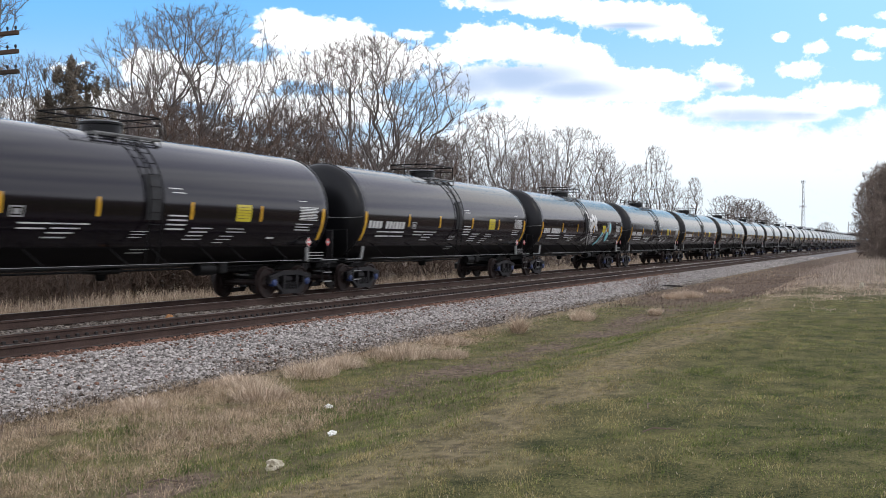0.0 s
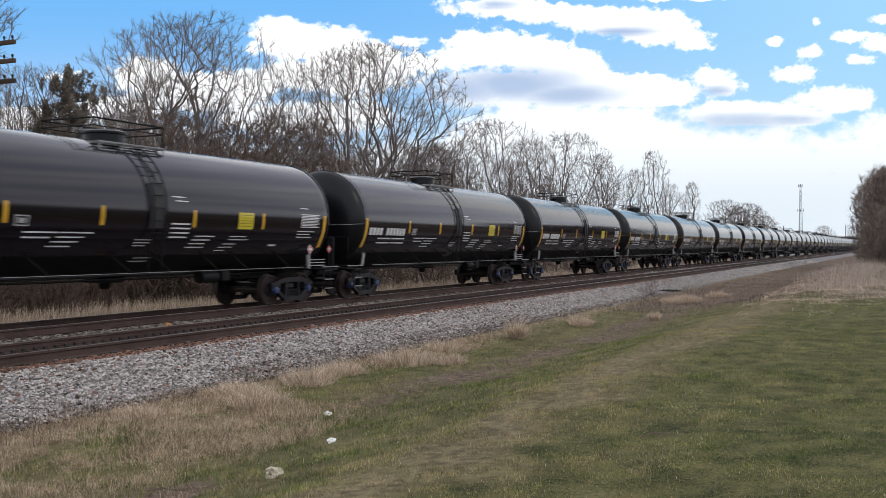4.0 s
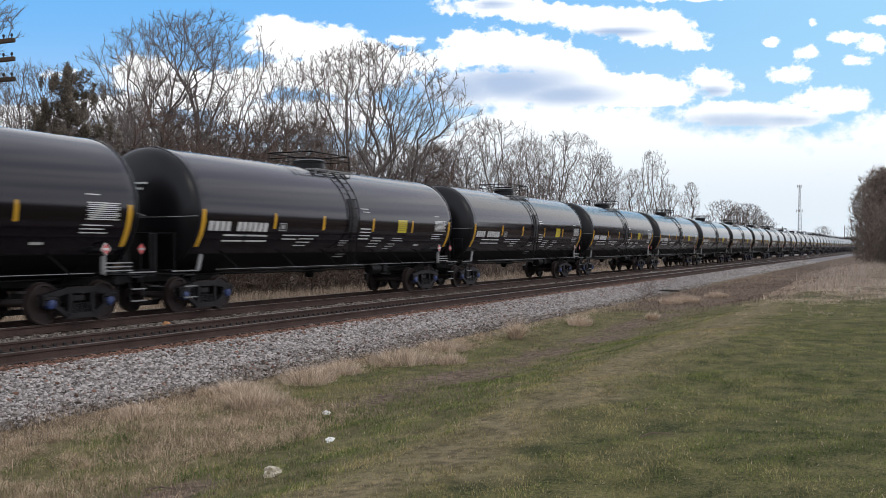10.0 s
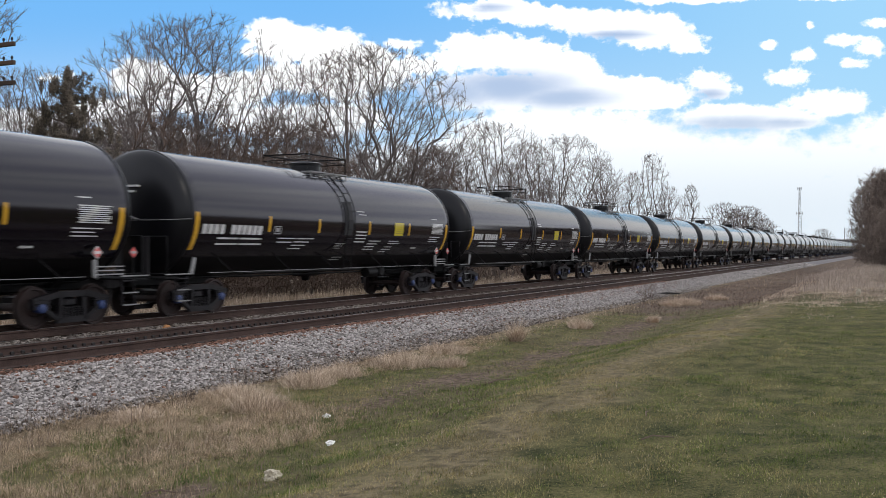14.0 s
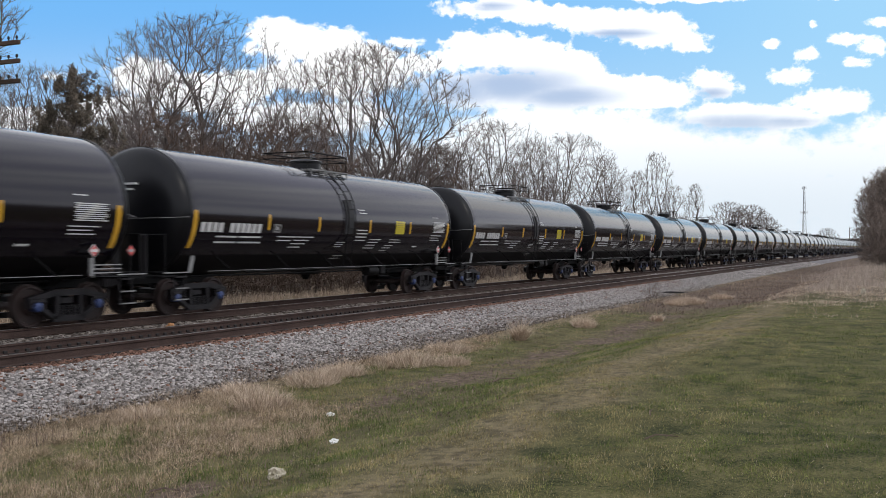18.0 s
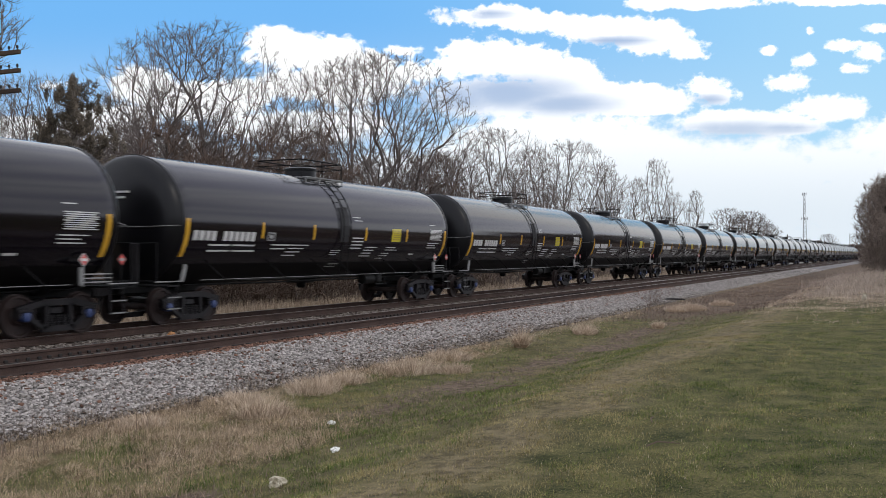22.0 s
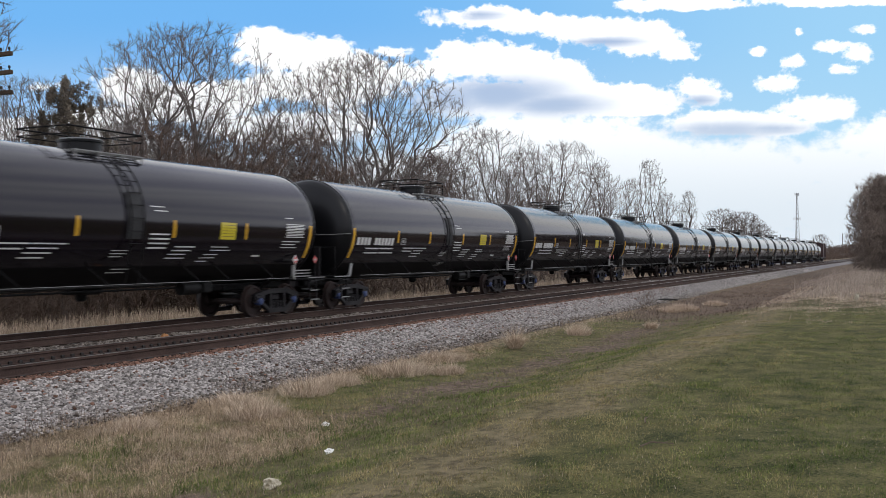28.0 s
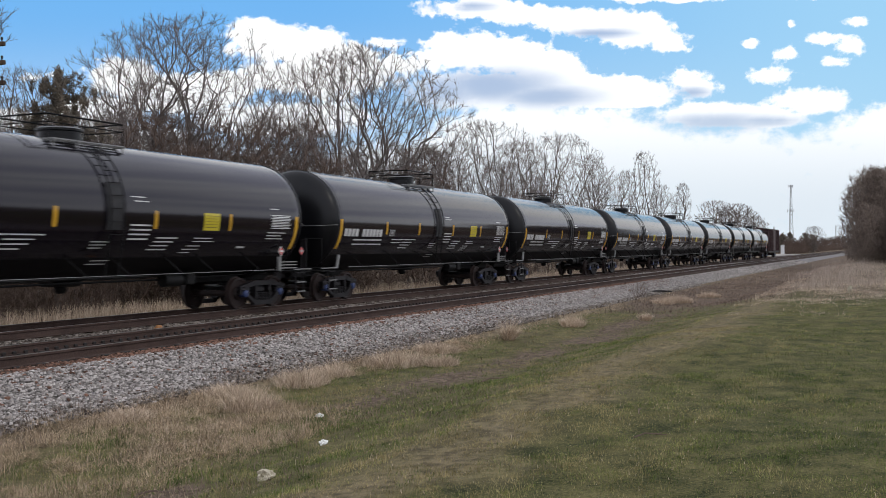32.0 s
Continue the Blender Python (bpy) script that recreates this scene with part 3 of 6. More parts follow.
gx = np.concatenate([[-3200, -1200, -400, -150, -60], np.arange(-30, 70, 0.6), np.arange(70, 300, 6), [350, 500, 800, 1300, 2200, 3300]])
gy = np.concatenate([[-3200, -1000, -300, -80, -30, -12], np.arange(-6, 10.4, 0.3), np.array([10.4, 10.8, 11.3, 11.8, 12.35, 13.5, 16, 18, 19.3, 19.8, 20.4, 21, 21.6, 22.5, 24, 27, 32, 40, 60, 120, 300, 1000, 3200])])
GROUND = sheet("ground", gx, gy, ground_material())
GX, GY = np.meshgrid(gx, gy)
GROUND.data.attributes.new("bare_earth", "FLOAT", "POINT").data.foreach_set("value", bare_earth(GX, GY).ravel().astype(np.float32))
tagged(GROUND, "mown grass bank with patchy dead grass", "ground", kind="structure")
bed_y = np.array([10.35, 10.8, 11.3, 11.8, 12.35, 13.0, 14.6, 16.0, 17.0, 18.5, 19.3, 19.9, 20.5])
tagged(sheet("ballast_bed", np.concatenate([np.arange(-60, 120, 1.0), np.arange(120, 900, 12)]), bed_y, M_BED, 0.03, True), "grey crushed-stone ballast under two tracks", "ballast", kind="structure")

# ---- tracks ----
RAIL = [(-0.076, -0.185), (0.076, -0.185), (0.076, -0.172), (0.012, -0.155), (0.009, -0.055), (0.036, -0.042), (0.037, -0.012), (0.026, -0.002),
        (-0.026, -0.002), (-0.037, -0.012), (-0.036, -0.042), (-0.009, -0.055), (-0.012, -0.155), (-0.076, -0.172)]


def rail(y):
    e = thing("rail", "rusty brown steel rail with a worn bright top", "rail", "rails of the two tracks")
    e["kind"] = "structure"
    s = Shape()
    for a in range(-60, 900, 30):
        s.extrude([(y + p, z) for p, z in RAIL], a, a + 30)
    s.v = [(a, b + float(bend(a)), c) for a, b, c in s.v]
    part("rail_bar", s, M_RAIL, e)
    s = Shape()
    for a in range(-60, 900, 30):
        s.box(a, a + 30, y - 0.030 - 0.004, y + 0.034, -0.004, 0.0005)
    s.v = [(a, b + float(bend(a)), c) for a, b, c in s.v]
    part("running_surface", s, M_RUN, e, "narrow bright wheel-worn strip", 0)
    return e


for centre in (NEAR_Y, FAR_Y):
    for side in (-1, 1):
        rail(centre + side * (GAUGE / 2 + 0.036))


def tie_rows():
    rng = random.Random(5)
    tie = Shape().box(-0.11, 0.11, -1.28, 1.28, -0.36, -0.187, 0.012).mesh("tie", M_TIE, 0)
    plate = Shape().box(-0.09, 0.09, -0.17, 0.17, -0.19, -0.168, 0.008)
    plate = plate.mesh("tie_plate", M_CLIP, 0)
    clip = Shape().box(-0.042, 0.042, -0.024, 0.024, -0.178, -0.112, 0.010).mesh("rail_anchor", M_CLIP, 0)
    for c, name in ((NEAR_Y, "near"), (FAR_Y, "far")):
        track = thing("track_ties", "dark creosoted timber ties sunk in ballast", "ties")
        track["kind"] = "structure"
        for k in range(150):
            x = -14 + k * 0.50
            t = part("tie", tie, None, track, at=(x + rng.uniform(-0.03, 0.03), c + float(bend(x)), rng.uniform(-0.012, 0.008)))
            t.rotation_euler[2] = rng.uniform(-0.02, 0.02)
            for side in (-1, 1):
                y = c + side * (GAUGE / 2 + 0.036) + float(bend(x))
                if k < 110 and name == "near":
                    part("tie_plate", plate, None, track, at=(x, y, 0))
                if name == "near" and side > 0 and k < 140:
                    for dx in (-0.125, 0.125):
                        part("rail_anchor", clip, None, track, at=(x + dx + rng.uniform(-0.012, 0.012), y - 0.060, 0))
    # the ties further along, in one piece
    s = Shape()
    for c in (NEAR_Y, FAR_Y):
        for k in range(420):
            x = 61 + k * 0.5
            s.box(x - 0.11, x + 0.11, c - 1.28 + float(bend(x)), c + 1.28 + float(bend(x)), -0.36, -0.19)
    tagged(new("distant_ties", s.mesh("distant_ties", M_TIE, 0)), "dark timber ties further along both tracks", "ties", kind="stuff")


tie_rows()


# ---- the train ----
CAR, R, ZC, HALF = 18.1, 1.675, 2.645, 7.85      # spacing of the cars, tank radius, axis height, half length of the shell


def patch(s, x0, x1, z0, z1, lift=0.008, slant=0.0, rows=6):
    """A thin curved plate on the tank's flank; slant leans its upper end along the car."""
    o = len(s.v)
    vs = []
    for r in (R + lift, R - 0.01):
        for k in range(rows + 1):
            z = z0 + (z1 - z0) * k / rows - 0.035
            y = -math.sqrt(max(r * r - (z - ZC) ** 2, 0))
            dx = slant * k / rows
            vs += [(x0 + dx, y, z), (x1 + dx, y, z)]
    n = 2 * (rows + 1)
    fs = [(2 * k, 2 * k + 1, 2 * k + 3, 2 * k + 2) for k in range(rows)]
    fs += [(n + 2 * k, n + 2 * k + 2, n + 2 * k + 3, n + 2 * k + 1) for k in range(rows)]
    fs += [(2 * k, 2 * k + 2, n + 2 * k + 2, n + 2 * k) for k in range(rows)] + [(2 * k + 1, n + 2 * k + 1, n + 2 * k + 3, 2 * k + 3) for k in range(rows)]
    fs += [(0, n, n + 1, 1), (2 * rows, 2 * rows + 1, n + 2 * rows + 1, n + 2 * rows)]
    return s.add(vs, fs)


def bars(s, x, z, widths, pitch, tall, gap=0.0, skew=0.0, rng=None):
    """Lines of stencilled writing as plain bars, one under the other."""
    tall *= 0.75
    for k, w in enumerate(widths):
        x0, z0 = x + skew * k, z - pitch * k
        if gap and w > 1.0:
            patch(s, x0, x0 + w * 0.45, z0 - tall, z0, rows=2)
            patch(s, x0 + w * 0.45 + gap, x0 + w, z0 - tall, z0, rows=2)
        else:
            patch(s, x0, x0 + w, z0 - tall, z0, rows=2)
    return s


def slab(s, x0, z0, x1, z1, thick, y0, y1):
    """A flat bar between two points of the side view."""
    d = Vector((x1 - x0, 0, z1 - z0))
    w = Vector((-d.z, 0, d.x)).normalized() * thick / 2
    p = [Vector((x0, 0, z0)), Vector((x1, 0, z1))]
    vs = [(q.x, y, q.z) for y in (y0, y1) for q in (p[0] - w, p[1] - w, p[1] + w, p[0] + w)]
    return s.add(vs, [(3, 2, 1, 0), (4, 5, 6, 7), (0, 1, 5, 4), (1, 2, 6, 5), (2, 3, 7, 6), (3, 0, 4, 7)])


def coil(z0, z1, r):
    """A coil spring, as a ridged barrel."""
    prof = []
    for k in range(5):
        z, h = z0 + (z1 - z0) * k / 5, (z1 - z0) / 5
        prof += [(z, r * 0.78), (z + h * 0.2, r), (z + h * 0.6, r), (z + h * 0.8, r * 0.78)]
    return Shape().lathe(prof, 10, "z")


WHEEL = [(-0.07, 0.10), (-0.07, 0.16), (-0.02, 0.20), (-0.03, 0.38), (-0.068, 0.40), (-0.068, 0.452), (0.048, 0.462), (0.052, 0.488), (0.066, 0.488), (0.072, 0.40), (0.03, 0.38), (0.02, 0.2), (0.07, 0.15), (0.07, 0.10)]
MESH = {}


def truck_meshes():
    for side in (-1, 1):
        s = Shape()
        y0, y1 = side * 1.0 - 0.07, side * 1.0 + 0.07
        slab(s, -1.12, 0.60, -0.42, 0.74, 0.13, y0, y1)
        slab(s, -0.46, 0.74, 0.46, 0.74, 0.14, y0, y1)
        slab(s, 0.42, 0.74, 1.12, 0.60, 0.13, y0, y1)
        slab(s, -0.98, 0.55, -0.40, 0.18, 0.10, y0, y1)
        slab(s, 0.98, 0.55, 0.40, 0.18, 0.10, y0, y1)
        slab(s, -0.46, 0.17, 0.46, 0.17, 0.13, y0, y1)
        slab(s, -0.36, 0.18, -0.33, 0.70, 0.09, y0, y1)
        slab(s, 0.36, 0.18, 0.33, 0.70, 0.09, y0, y1)
        for x in (-0.889, 0.889):
            s.box(x - 0.20, x + 0.20, y0 - 0.02, y1 + 0.02, 0.54, 0.64, 0.02)
            s.box(x - 0.21, x - 0.14, y0, y1, 0.42, 0.58, 0.01)
            s.box(x + 0.14, x + 0.21, y0, y1, 0.42, 0.58, 0.01)
        MESH["side", side] = s.mesh("side_frame", M_IRON)
        b = Shape().lathe([(side * 0.93, 0.11), (side * 1.06, 0.115), (side * 1.10, 0.10), (side * 1.12, 0.05)], 14, "y", (0, 0, 0.457))
        MESH["bearing", side] = b.mesh("bearing", M_BLUE)
    MESH["spring"] = coil(0.235, 0.47, 0.085).mesh("spring", M_IRON)
    s = Shape().box(-0.19, 0.19, -1.0, 1.0, 0.46, 0.66, 0.04).box(-0.35, 0.35, -0.35, 0.35, 0.66, 0.80, 0.04)
    MESH["bolster"] = s.mesh("bolster", M_IRON)
    s = Shape()
    for side in (-1, 1):
        s.lathe([(side * 0.78 - side * a, r) for a, r in WHEEL], 28, "y", closed=True)
    s.tube([(0, -0.95, 0), (0, 0.95, 0)], 0.09, 12)
    MESH["wheelset"] = s.mesh("wheelset", M_WHEEL)
    s = Shape()
    for x in (-0.36, 0.36):
        s.box(x - 0.03, x + 0.03, -1.0, 1.0, 0.36, 0.46, 0.01)
    s.box(-0.4, 0.4, -0.06, 0.06, 0.30, 0.38, 0.01)
    MESH["brake"] = s.mesh("brake_beam", M_FRAME)


truck_meshes()


def truck(parent, x):
    t = new("truck")
    t.parent, t.location = parent, (x, 0, 0)
    for side in (-1, 1):
        part("side_frame", MESH["side", side], None, t)
        for x in (-0.19, 0.0, 0.19) if side < 0 else ():
            part("spring", MESH["spring"], None, t, at=(x, side, 0))
        for x in (-0.889, 0.889) if side < 0 else ():
            part("bearing", MESH["bearing", side], None, t, "blue-painted bearing cap", at=(x, 0, 0))
    for name, key in (("bolster", "bolster"), ("brake_beam", "brake")):
        part(name, MESH[key], None, t)
    for dx in (-0.889, 0.889):
        part("wheelset", MESH["wheelset"], None, t, "rust-brown steel wheels on an axle", at=(dx, 0, 0.457))
    return t


def coupler(parent, end, reach=9.05, z=0.876):
    s = Shape().box(reach - 1.2, reach - 0.18, -0.09, 0.09, z - 0.09, z + 0.09, 0.02)
    s.box(reach - 0.25, reach - 0.02, -0.17, 0.09, z - 0.15, z + 0.15, 0.05).box(reach - 0.06, reach + 0.08, 0.02, 0.17, z - 0.14, z + 0.14, 0.04)
    if end < 0:
        s.v = [(-a, -b, c) for a, b, c in s.v]
    part("coupler", s, M_IRON, parent)
    h = Shape().tube([(end * (reach - 0.5), 0.3, z - 0.1), (end * (reach - 0.25), 0.28, z - 0.35), (end * reach, 0.15, z - 0.45)], 0.025, 6)
    part("air_hose", h, M_FRAME, parent)


def tank_car():
    c = thing("tank_car", "glossy black tank car with yellow reflective strips and white stencilling", "tank car", "tank cars of the train")
    prof = [(-HALF, R - 0.004)] + [(-HALF + 0.02, R)] + [(x, R) for x in np.linspace(-HALF + 0.3, HALF - 0.3, 12)] + [(HALF - 0.02, R), (HALF, R - 0.004)]
    part("tank_shell", Shape().lathe(prof, 72, "x", (0, 0, ZC)), M_SHELL, c, "glossy black cylindrical tank jacket", 50)
    # added matt plate: keeps bright ground reflections off the tank's underside
    arc = np.linspace(-0.85, 0.85, 21)
    s = Shape().extrude([(math.sin(a) * (R + 0.008), ZC - math.cos(a) * (R + 0.008)) for a in arc] + [(math.sin(a) * (R - 0.02), ZC - math.cos(a) * (R - 0.02)) for a in arc[::-1]], -HALF + 0.06, HALF - 0.06)
    part("belly", s, M_BELLY, c, "grimy matt black plate added under the tank to kill reflections", 50)
    for e in (-1, 1):
        hp = [(e * (HALF - 0.01), R + 0.012), (e * (HALF + 0.05), R + 0.012), (e * (HALF + 0.06), R - 0.01)]
        hp += [(e * (HALF + 0.06 + 0.52 * math.sin(a)), (R - 0.01) * math.cos(a)) for a in np.linspace(0.15, 1.5, 9)]
        part("tank_head", Shape().lathe(hp, 56, "x", (0, 0, ZC)), M_HEAD, c, "matt black domed tank end", 50)
        # stub sill, end platform, steps
        s = Shape().box(min(e * 5.2, e * 8.6), max(e * 5.2, e * 8.6), -0.28, 0.28, 0.78, 1.12, 0.03)
        part("stub_sill", s, M_FRAME, c)
        s = Shape()
        for y in (-1, 1):
            s.tube([(e * 8.55, y * 1.45, 1.12), (e * 8.55, y * 0.3, 1.12)], 0.03, 6)
        s.box(min(e * 8.2, e * 8.75), max(e * 8.2, e * 8.75), -1.5, 1.5, 1.00, 1.05, 0.01)
        part("end_platform", s, M_FRAME, c)
        s = Shape()
        s.tube([(e * 8.6, -1.45, 1.05), (e * 8.6, -1.45, 2.05), (e * 8.6, 1.45, 2.05), (e * 8.6, 1.45, 1.05)], 0.02, 6)
        part("end_handrail", s, M_FRAME, c)
        for y in (-1, 1):
            s = Shape()
            for dx in (-0.2, 0.2):
                s.tube([(e * 8.1 + dx, y * 1.46, 1.06), (e * 8.1 + dx, y * 1.50, 0.42)], 0.022, 6)
            for z in (0.44, 0.72, 1.0):
                s.box(e * 8.1 - 0.22, e * 8.1 + 0.22, y * 1.5 - 0.05, y * 1.5 + 0.05, z - 0.016, z + 0.016)
            part("step", s, M_IRON, c)
        # saddle between tank and sill
        s = Shape()
        prof = [(math.sin(a) * (R + 0.02), ZC - math.cos(a) * (R + 0.02)) for a in np.linspace(-0.62, 0.62, 13)]
        s.extrude(prof + [(0.7, 1.0), (0.5, 0.86), (-0.5, 0.86), (-0.7, 1.0)], e * 6.8 - 0.09, e * 6.8 + 0.09)
        part("saddle", s, M_FRAME, c, smooth=0)
        # post beside the head with its bracket
        if e < 0:
            s = slab(Shape(), -7.58, 1.52, -7.72, 1.10, 0.10, -1.5, -1.45)
            part("bracket", s, M_PALE, c, "pale grey steel bracket")
        # highlights on platform and step edges, set on as pale strips
        part("platform_edge", Shape().box(min(e * 7.8, e * 8.75), max(e * 7.8, e * 8.75), -1.54, -1.50, 1.09, 1.125, 0.008), M_PALE, c, "pale strip as a highlight along the end platform's edge")
        s = Shape()
        for z in (0.44, 0.72):
            s.box(e * 8.1 - 0.24, e * 8.1 + 0.24, -1.57, -1.55, z - 0.015, z + 0.015)
        tagged(part("step_tread", s, M_PALE, c, "pale strips as highlights along the step edges"), kind="stuff")
        truck(c, e * 6.80)
        coupler(c, e)
    for y in (-1, 1):
        s = Shape().tube([(-7.0, y * 1.50, 1.12), (6.7, y * 1.50, 1.12)], 0.009, 6)
        part("side_handrail", s, M_PALE, c, "thin pale steel pipe along the flank")
        for x in (-6.0, -3.2, -0.7, 0.7, 2.6, 3.9, 6.0) if y < 0 else ():
            s = Shape().tube([(x, y * 1.5, 1.12), (x - 0.45, y * 1.18, 1.62)], 0.02, 5)
            part("handrail_bracket", s, M_FRAME, c)
    # belly: outlet skid, brake gear and pipes
    s = Shape().box(-0.40, 0.40, -0.35, 0.35, 0.86, 1.02, 0.05).lathe([(0.70, 0.10), (0.76, 0.15), (0.9, 0.15)], 16, "z", (0, 0, 0))
    part("outlet_skid", s, M_FRAME, c)
    s = Shape().lathe([(2.7, 0.05), (2.72, 0.17), (3.4, 0.17), (3.42, 0.05)], 14, "x", (0, -0.75, 0.92)).box(3.5, 3.85, -0.95, -0.55, 0.78, 1.10, 0.04)
    part("brake_cylinder", s, M_FRAME, c)
    s = Shape().tube([(-7.6, -0.55, 0.98), (-3, -0.62, 0.95), (2.6, -0.62, 0.95), (7.6, -0.5, 0.98)], 0.03, 6).tube([(-5.0, -1.2, 1.07), (1.5, -1.2, 1.07)], 0.022, 6)
    part("train_pipe", s, M_FRAME, c)
    # top fittings
    s = Shape().lathe([(ZC + R - 0.05, 0.50), (ZC + R + 0.17, 0.50), (ZC + R + 0.19, 0.47)], 24, "z")
    hs = part("valve_housing", s, M_HEAD, c)
    s = Shape().lathe([(ZC + R + 0.19, 0.54), (ZC + R + 0.24, 0.54), (ZC + R + 0.28, 0.46), (ZC + R + 0.30, 0.1)], 24, "z")
    part("lid", s, M_HEAD, hs)
    for y in (-1, 1):
        z = ZC + R - 0.12
        s = Shape()
        for k in range(4):
            yy = y * (0.58 + k * 0.11)
            s.box(-1.15, 1.15, yy - 0.025, yy + 0.025, z, z + 0.03)
        for x in (-1.1, -0.37, 0.37, 1.1):
            s.box(x - 0.025, x + 0.025, min(y * 0.54, y * 0.96), max(y * 0.54, y * 0.96), z - 0.03, z)
            s.tube([(x, y * 0.9, z), (x, y * 0.92, z - 0.22)], 0.025, 5)
        part("platform", s, M_PALE, c, "grey open-grid walkway")
        s = Shape()
        zt = ZC + R + 0.44
        s.tube([(-1.2, y * 0.82, z), (-1.2, y * 0.82, zt), (1.2, y * 0.82, zt), (1.2, y * 0.82, z)], 0.022, 6)
        s.tube([(-1.2, y * 0.82, z + 0.38), (1.2, y * 0.82, z + 0.38)], 0.014, 6)
        s.tube([(0, y * 0.82, z), (0, y * 0.82, zt)], 0.018, 6)
        s.tube([(y * 1.2, -0.82, zt), (y * 1.2, 0.82, zt)], 0.020, 6).tube([(y * 1.2, -0.82, z + 0.38), (y * 1.2, 0.82, z + 0.38)], 0.014, 6)
        part("platform_rail", s, M_FRAME, c)
        # ladder that follows the tank's flank
        s = Shape()
        arc = [(y * (R + 0.10) * math.sin(a), ZC + (R + 0.10) * math.cos(a)) for a in np.linspace(0.62, 1.75, 9)] + [(y * 1.56, 1.15)]
        for dx in (-0.22, 0.22):
            s.tube([(dx, p[0], p[1]) for p in arc], 0.02, 6)
        for a in np.linspace(0.7, 1.9, 8):
            s.tube([(-0.22, y * (R + 0.10) * math.sin(a), ZC + (R + 0.1) * math.cos(a)), (0.22, y * (R + 0.10) * math.sin(a), ZC + (R + 0.1) * math.cos(a))], 0.012, 5)
        part("ladder", s, M_FRAME, c, "dark grey steel ladder over the flank")
    part("ladder_plate", patch(Shape(), -0.24, 0.24, 2.22, 3.30, 0.03, rows=8), M_PLATE, c, "dull grey wear plate behind the ladder")
    # markings on the flank
    for x0, x1, z0, z1, sl in ((-7.78, -7.62, 1.75, 2.72, 0.0), (-4.52, -4.41, 2.26, 2.70, 0), (-1.85, -1.74, 2.26, 2.70, 0), (1.36, 1.47, 2.26, 2.70, 0), (4.36, 4.46, 2.26, 2.70, 0), (7.60, 7.76, 1.75, 2.72, 0)):
        part("reflective_strip", patch(Shape(), x0, x1, z0, z1), M_YELLOW, c, "yellow reflective strip")
    part("notice_panel", patch(Shape(), 3.27, 3.93, 2.25, 2.70), M_PANEL, c, "bright yellow notice panel")
    s = Shape()
    for k in range(5):
        patch(s, 3.34, 3.86, 2.625 - k * 0.075, 2.635 - k * 0.075, 0.013, rows=1)
    part("notice_text", s, M_HEAD, c)
    s = Shape()
    for k in range(9):
        patch(s, 6.35 + 0.05 * (k % 2), 7.35 - 0.09 * (k % 3 == 1), 2.715 - k * 0.046, 2.740 - k * 0.046, rows=1)
    tagged(part("data_panel", s, M_WHITE, c, "white stencilled data panel of close lines"), kind="stuff")
    x = -7.45          # the car's marks, as plain upright bars
    for count in (4, 6):
        for k in range(count):
            part("car_mark", patch(Shape(), x, x + 0.185, 2.17, 2.42, rows=2), M_MARK, c)
            x += 0.245
        x += 0.245
    for spec in ((-6.75, 2.08, (2.0, 2.05), 0.15, 0.06, 0.1), (-3.95, 2.10, (0.95, 0.75), 0.11, 0.045), (-2.95, 2.10, (0.95, 0.80, 0.75, 0.65), 0.10, 0.04, 0, -0.09),
                 (0.55, 3.02, (0.5, 0.5), 0.10, 0.035, 0, 0.12), (0.55, 2.36, (0.70, 0.72, 0.70, 0.66), 0.11, 0.05), (1.55, 2.06, (0.78, 0.70, 0.62, 0.70), 0.095, 0.04, 0, -0.07),
                 (3.00, 2.06, (0.72, 0.85), 0.085, 0.03), (2.80, 1.86, (0.55, 0.60, 0.42), 0.085, 0.03, 0, -0.1), (4.95, 1.84, (0.35,), 0.1, 0.07),
                 (6.30, 2.92, (0.42,), 0.1, 0.035), (6.22, 2.24, (0.92, 0.70, 0.82), 0.085, 0.035), (-0.6, 1.95, (0.55, 0.5, 0.4), 0.07, 0.025), (-0.3, 1.52, (0.6, 0.62), 0.08, 0.03, 0, -0.1)):
        part("stencil_block", bars(Shape(), *spec), M_WHITE, c)
    for z, w in ((3.34, 0.34), (3.20, 0.22)):
        part("head_stencil", Shape().box(-8.46, -8.36, -0.05 - w, -0.05 + w, z - 0.025, z + 0.025), M_MARK, c)
    s = Shape()
    for z, w in ((2.62, 0.30), (2.53, 0.26), (2.44, 0.30), (2.30, 0.24), (2.20, 0.28), (2.11, 0.22), (2.02, 0.20)):
        out = 0.06 + 0.52 * math.sqrt(max(0.0, 1 - (0.62 ** 2 + (z - ZC) ** 2) / (R - 0.01) ** 2))
        s.box(-HALF - out - 0.035, -HALF - out + 0.06, 0.62 - w, 0.62 + w, z - 0.016, z + 0.016)
    tagged(part("head_stencil", s, M_GREY, c), kind="stuff")
    for e in (-1, 1):
        part("head_rail", Shape().tube([(e * 7.95, -1.66, 2.50), (e * 8.62, -1.30, 2.46), (e * 8.66, 1.30, 2.46), (e * 7.95, 1.66, 2.50)], 0.008, 6), M_PALE, c, "thin steel grab rail across the tank end")
        if e < 0:
            for y in (-0.80, 0.05):
                part("end_post", Shape().box(-8.66, -8.60, y - 0.11, y + 0.11, 1.05, 2.05, 0.015), M_IRON, c)
    s = Shape()
    patch(s, -4.22, -3.86, 2.20, 2.23, rows=1), patch(s, -4.22, -3.86, 2.40, 2.43, rows=1), patch(s, -4.22, -4.19, 2.2, 2.43, rows=2), patch(s, -3.89, -3.86, 2.2, 2.43, rows=2)
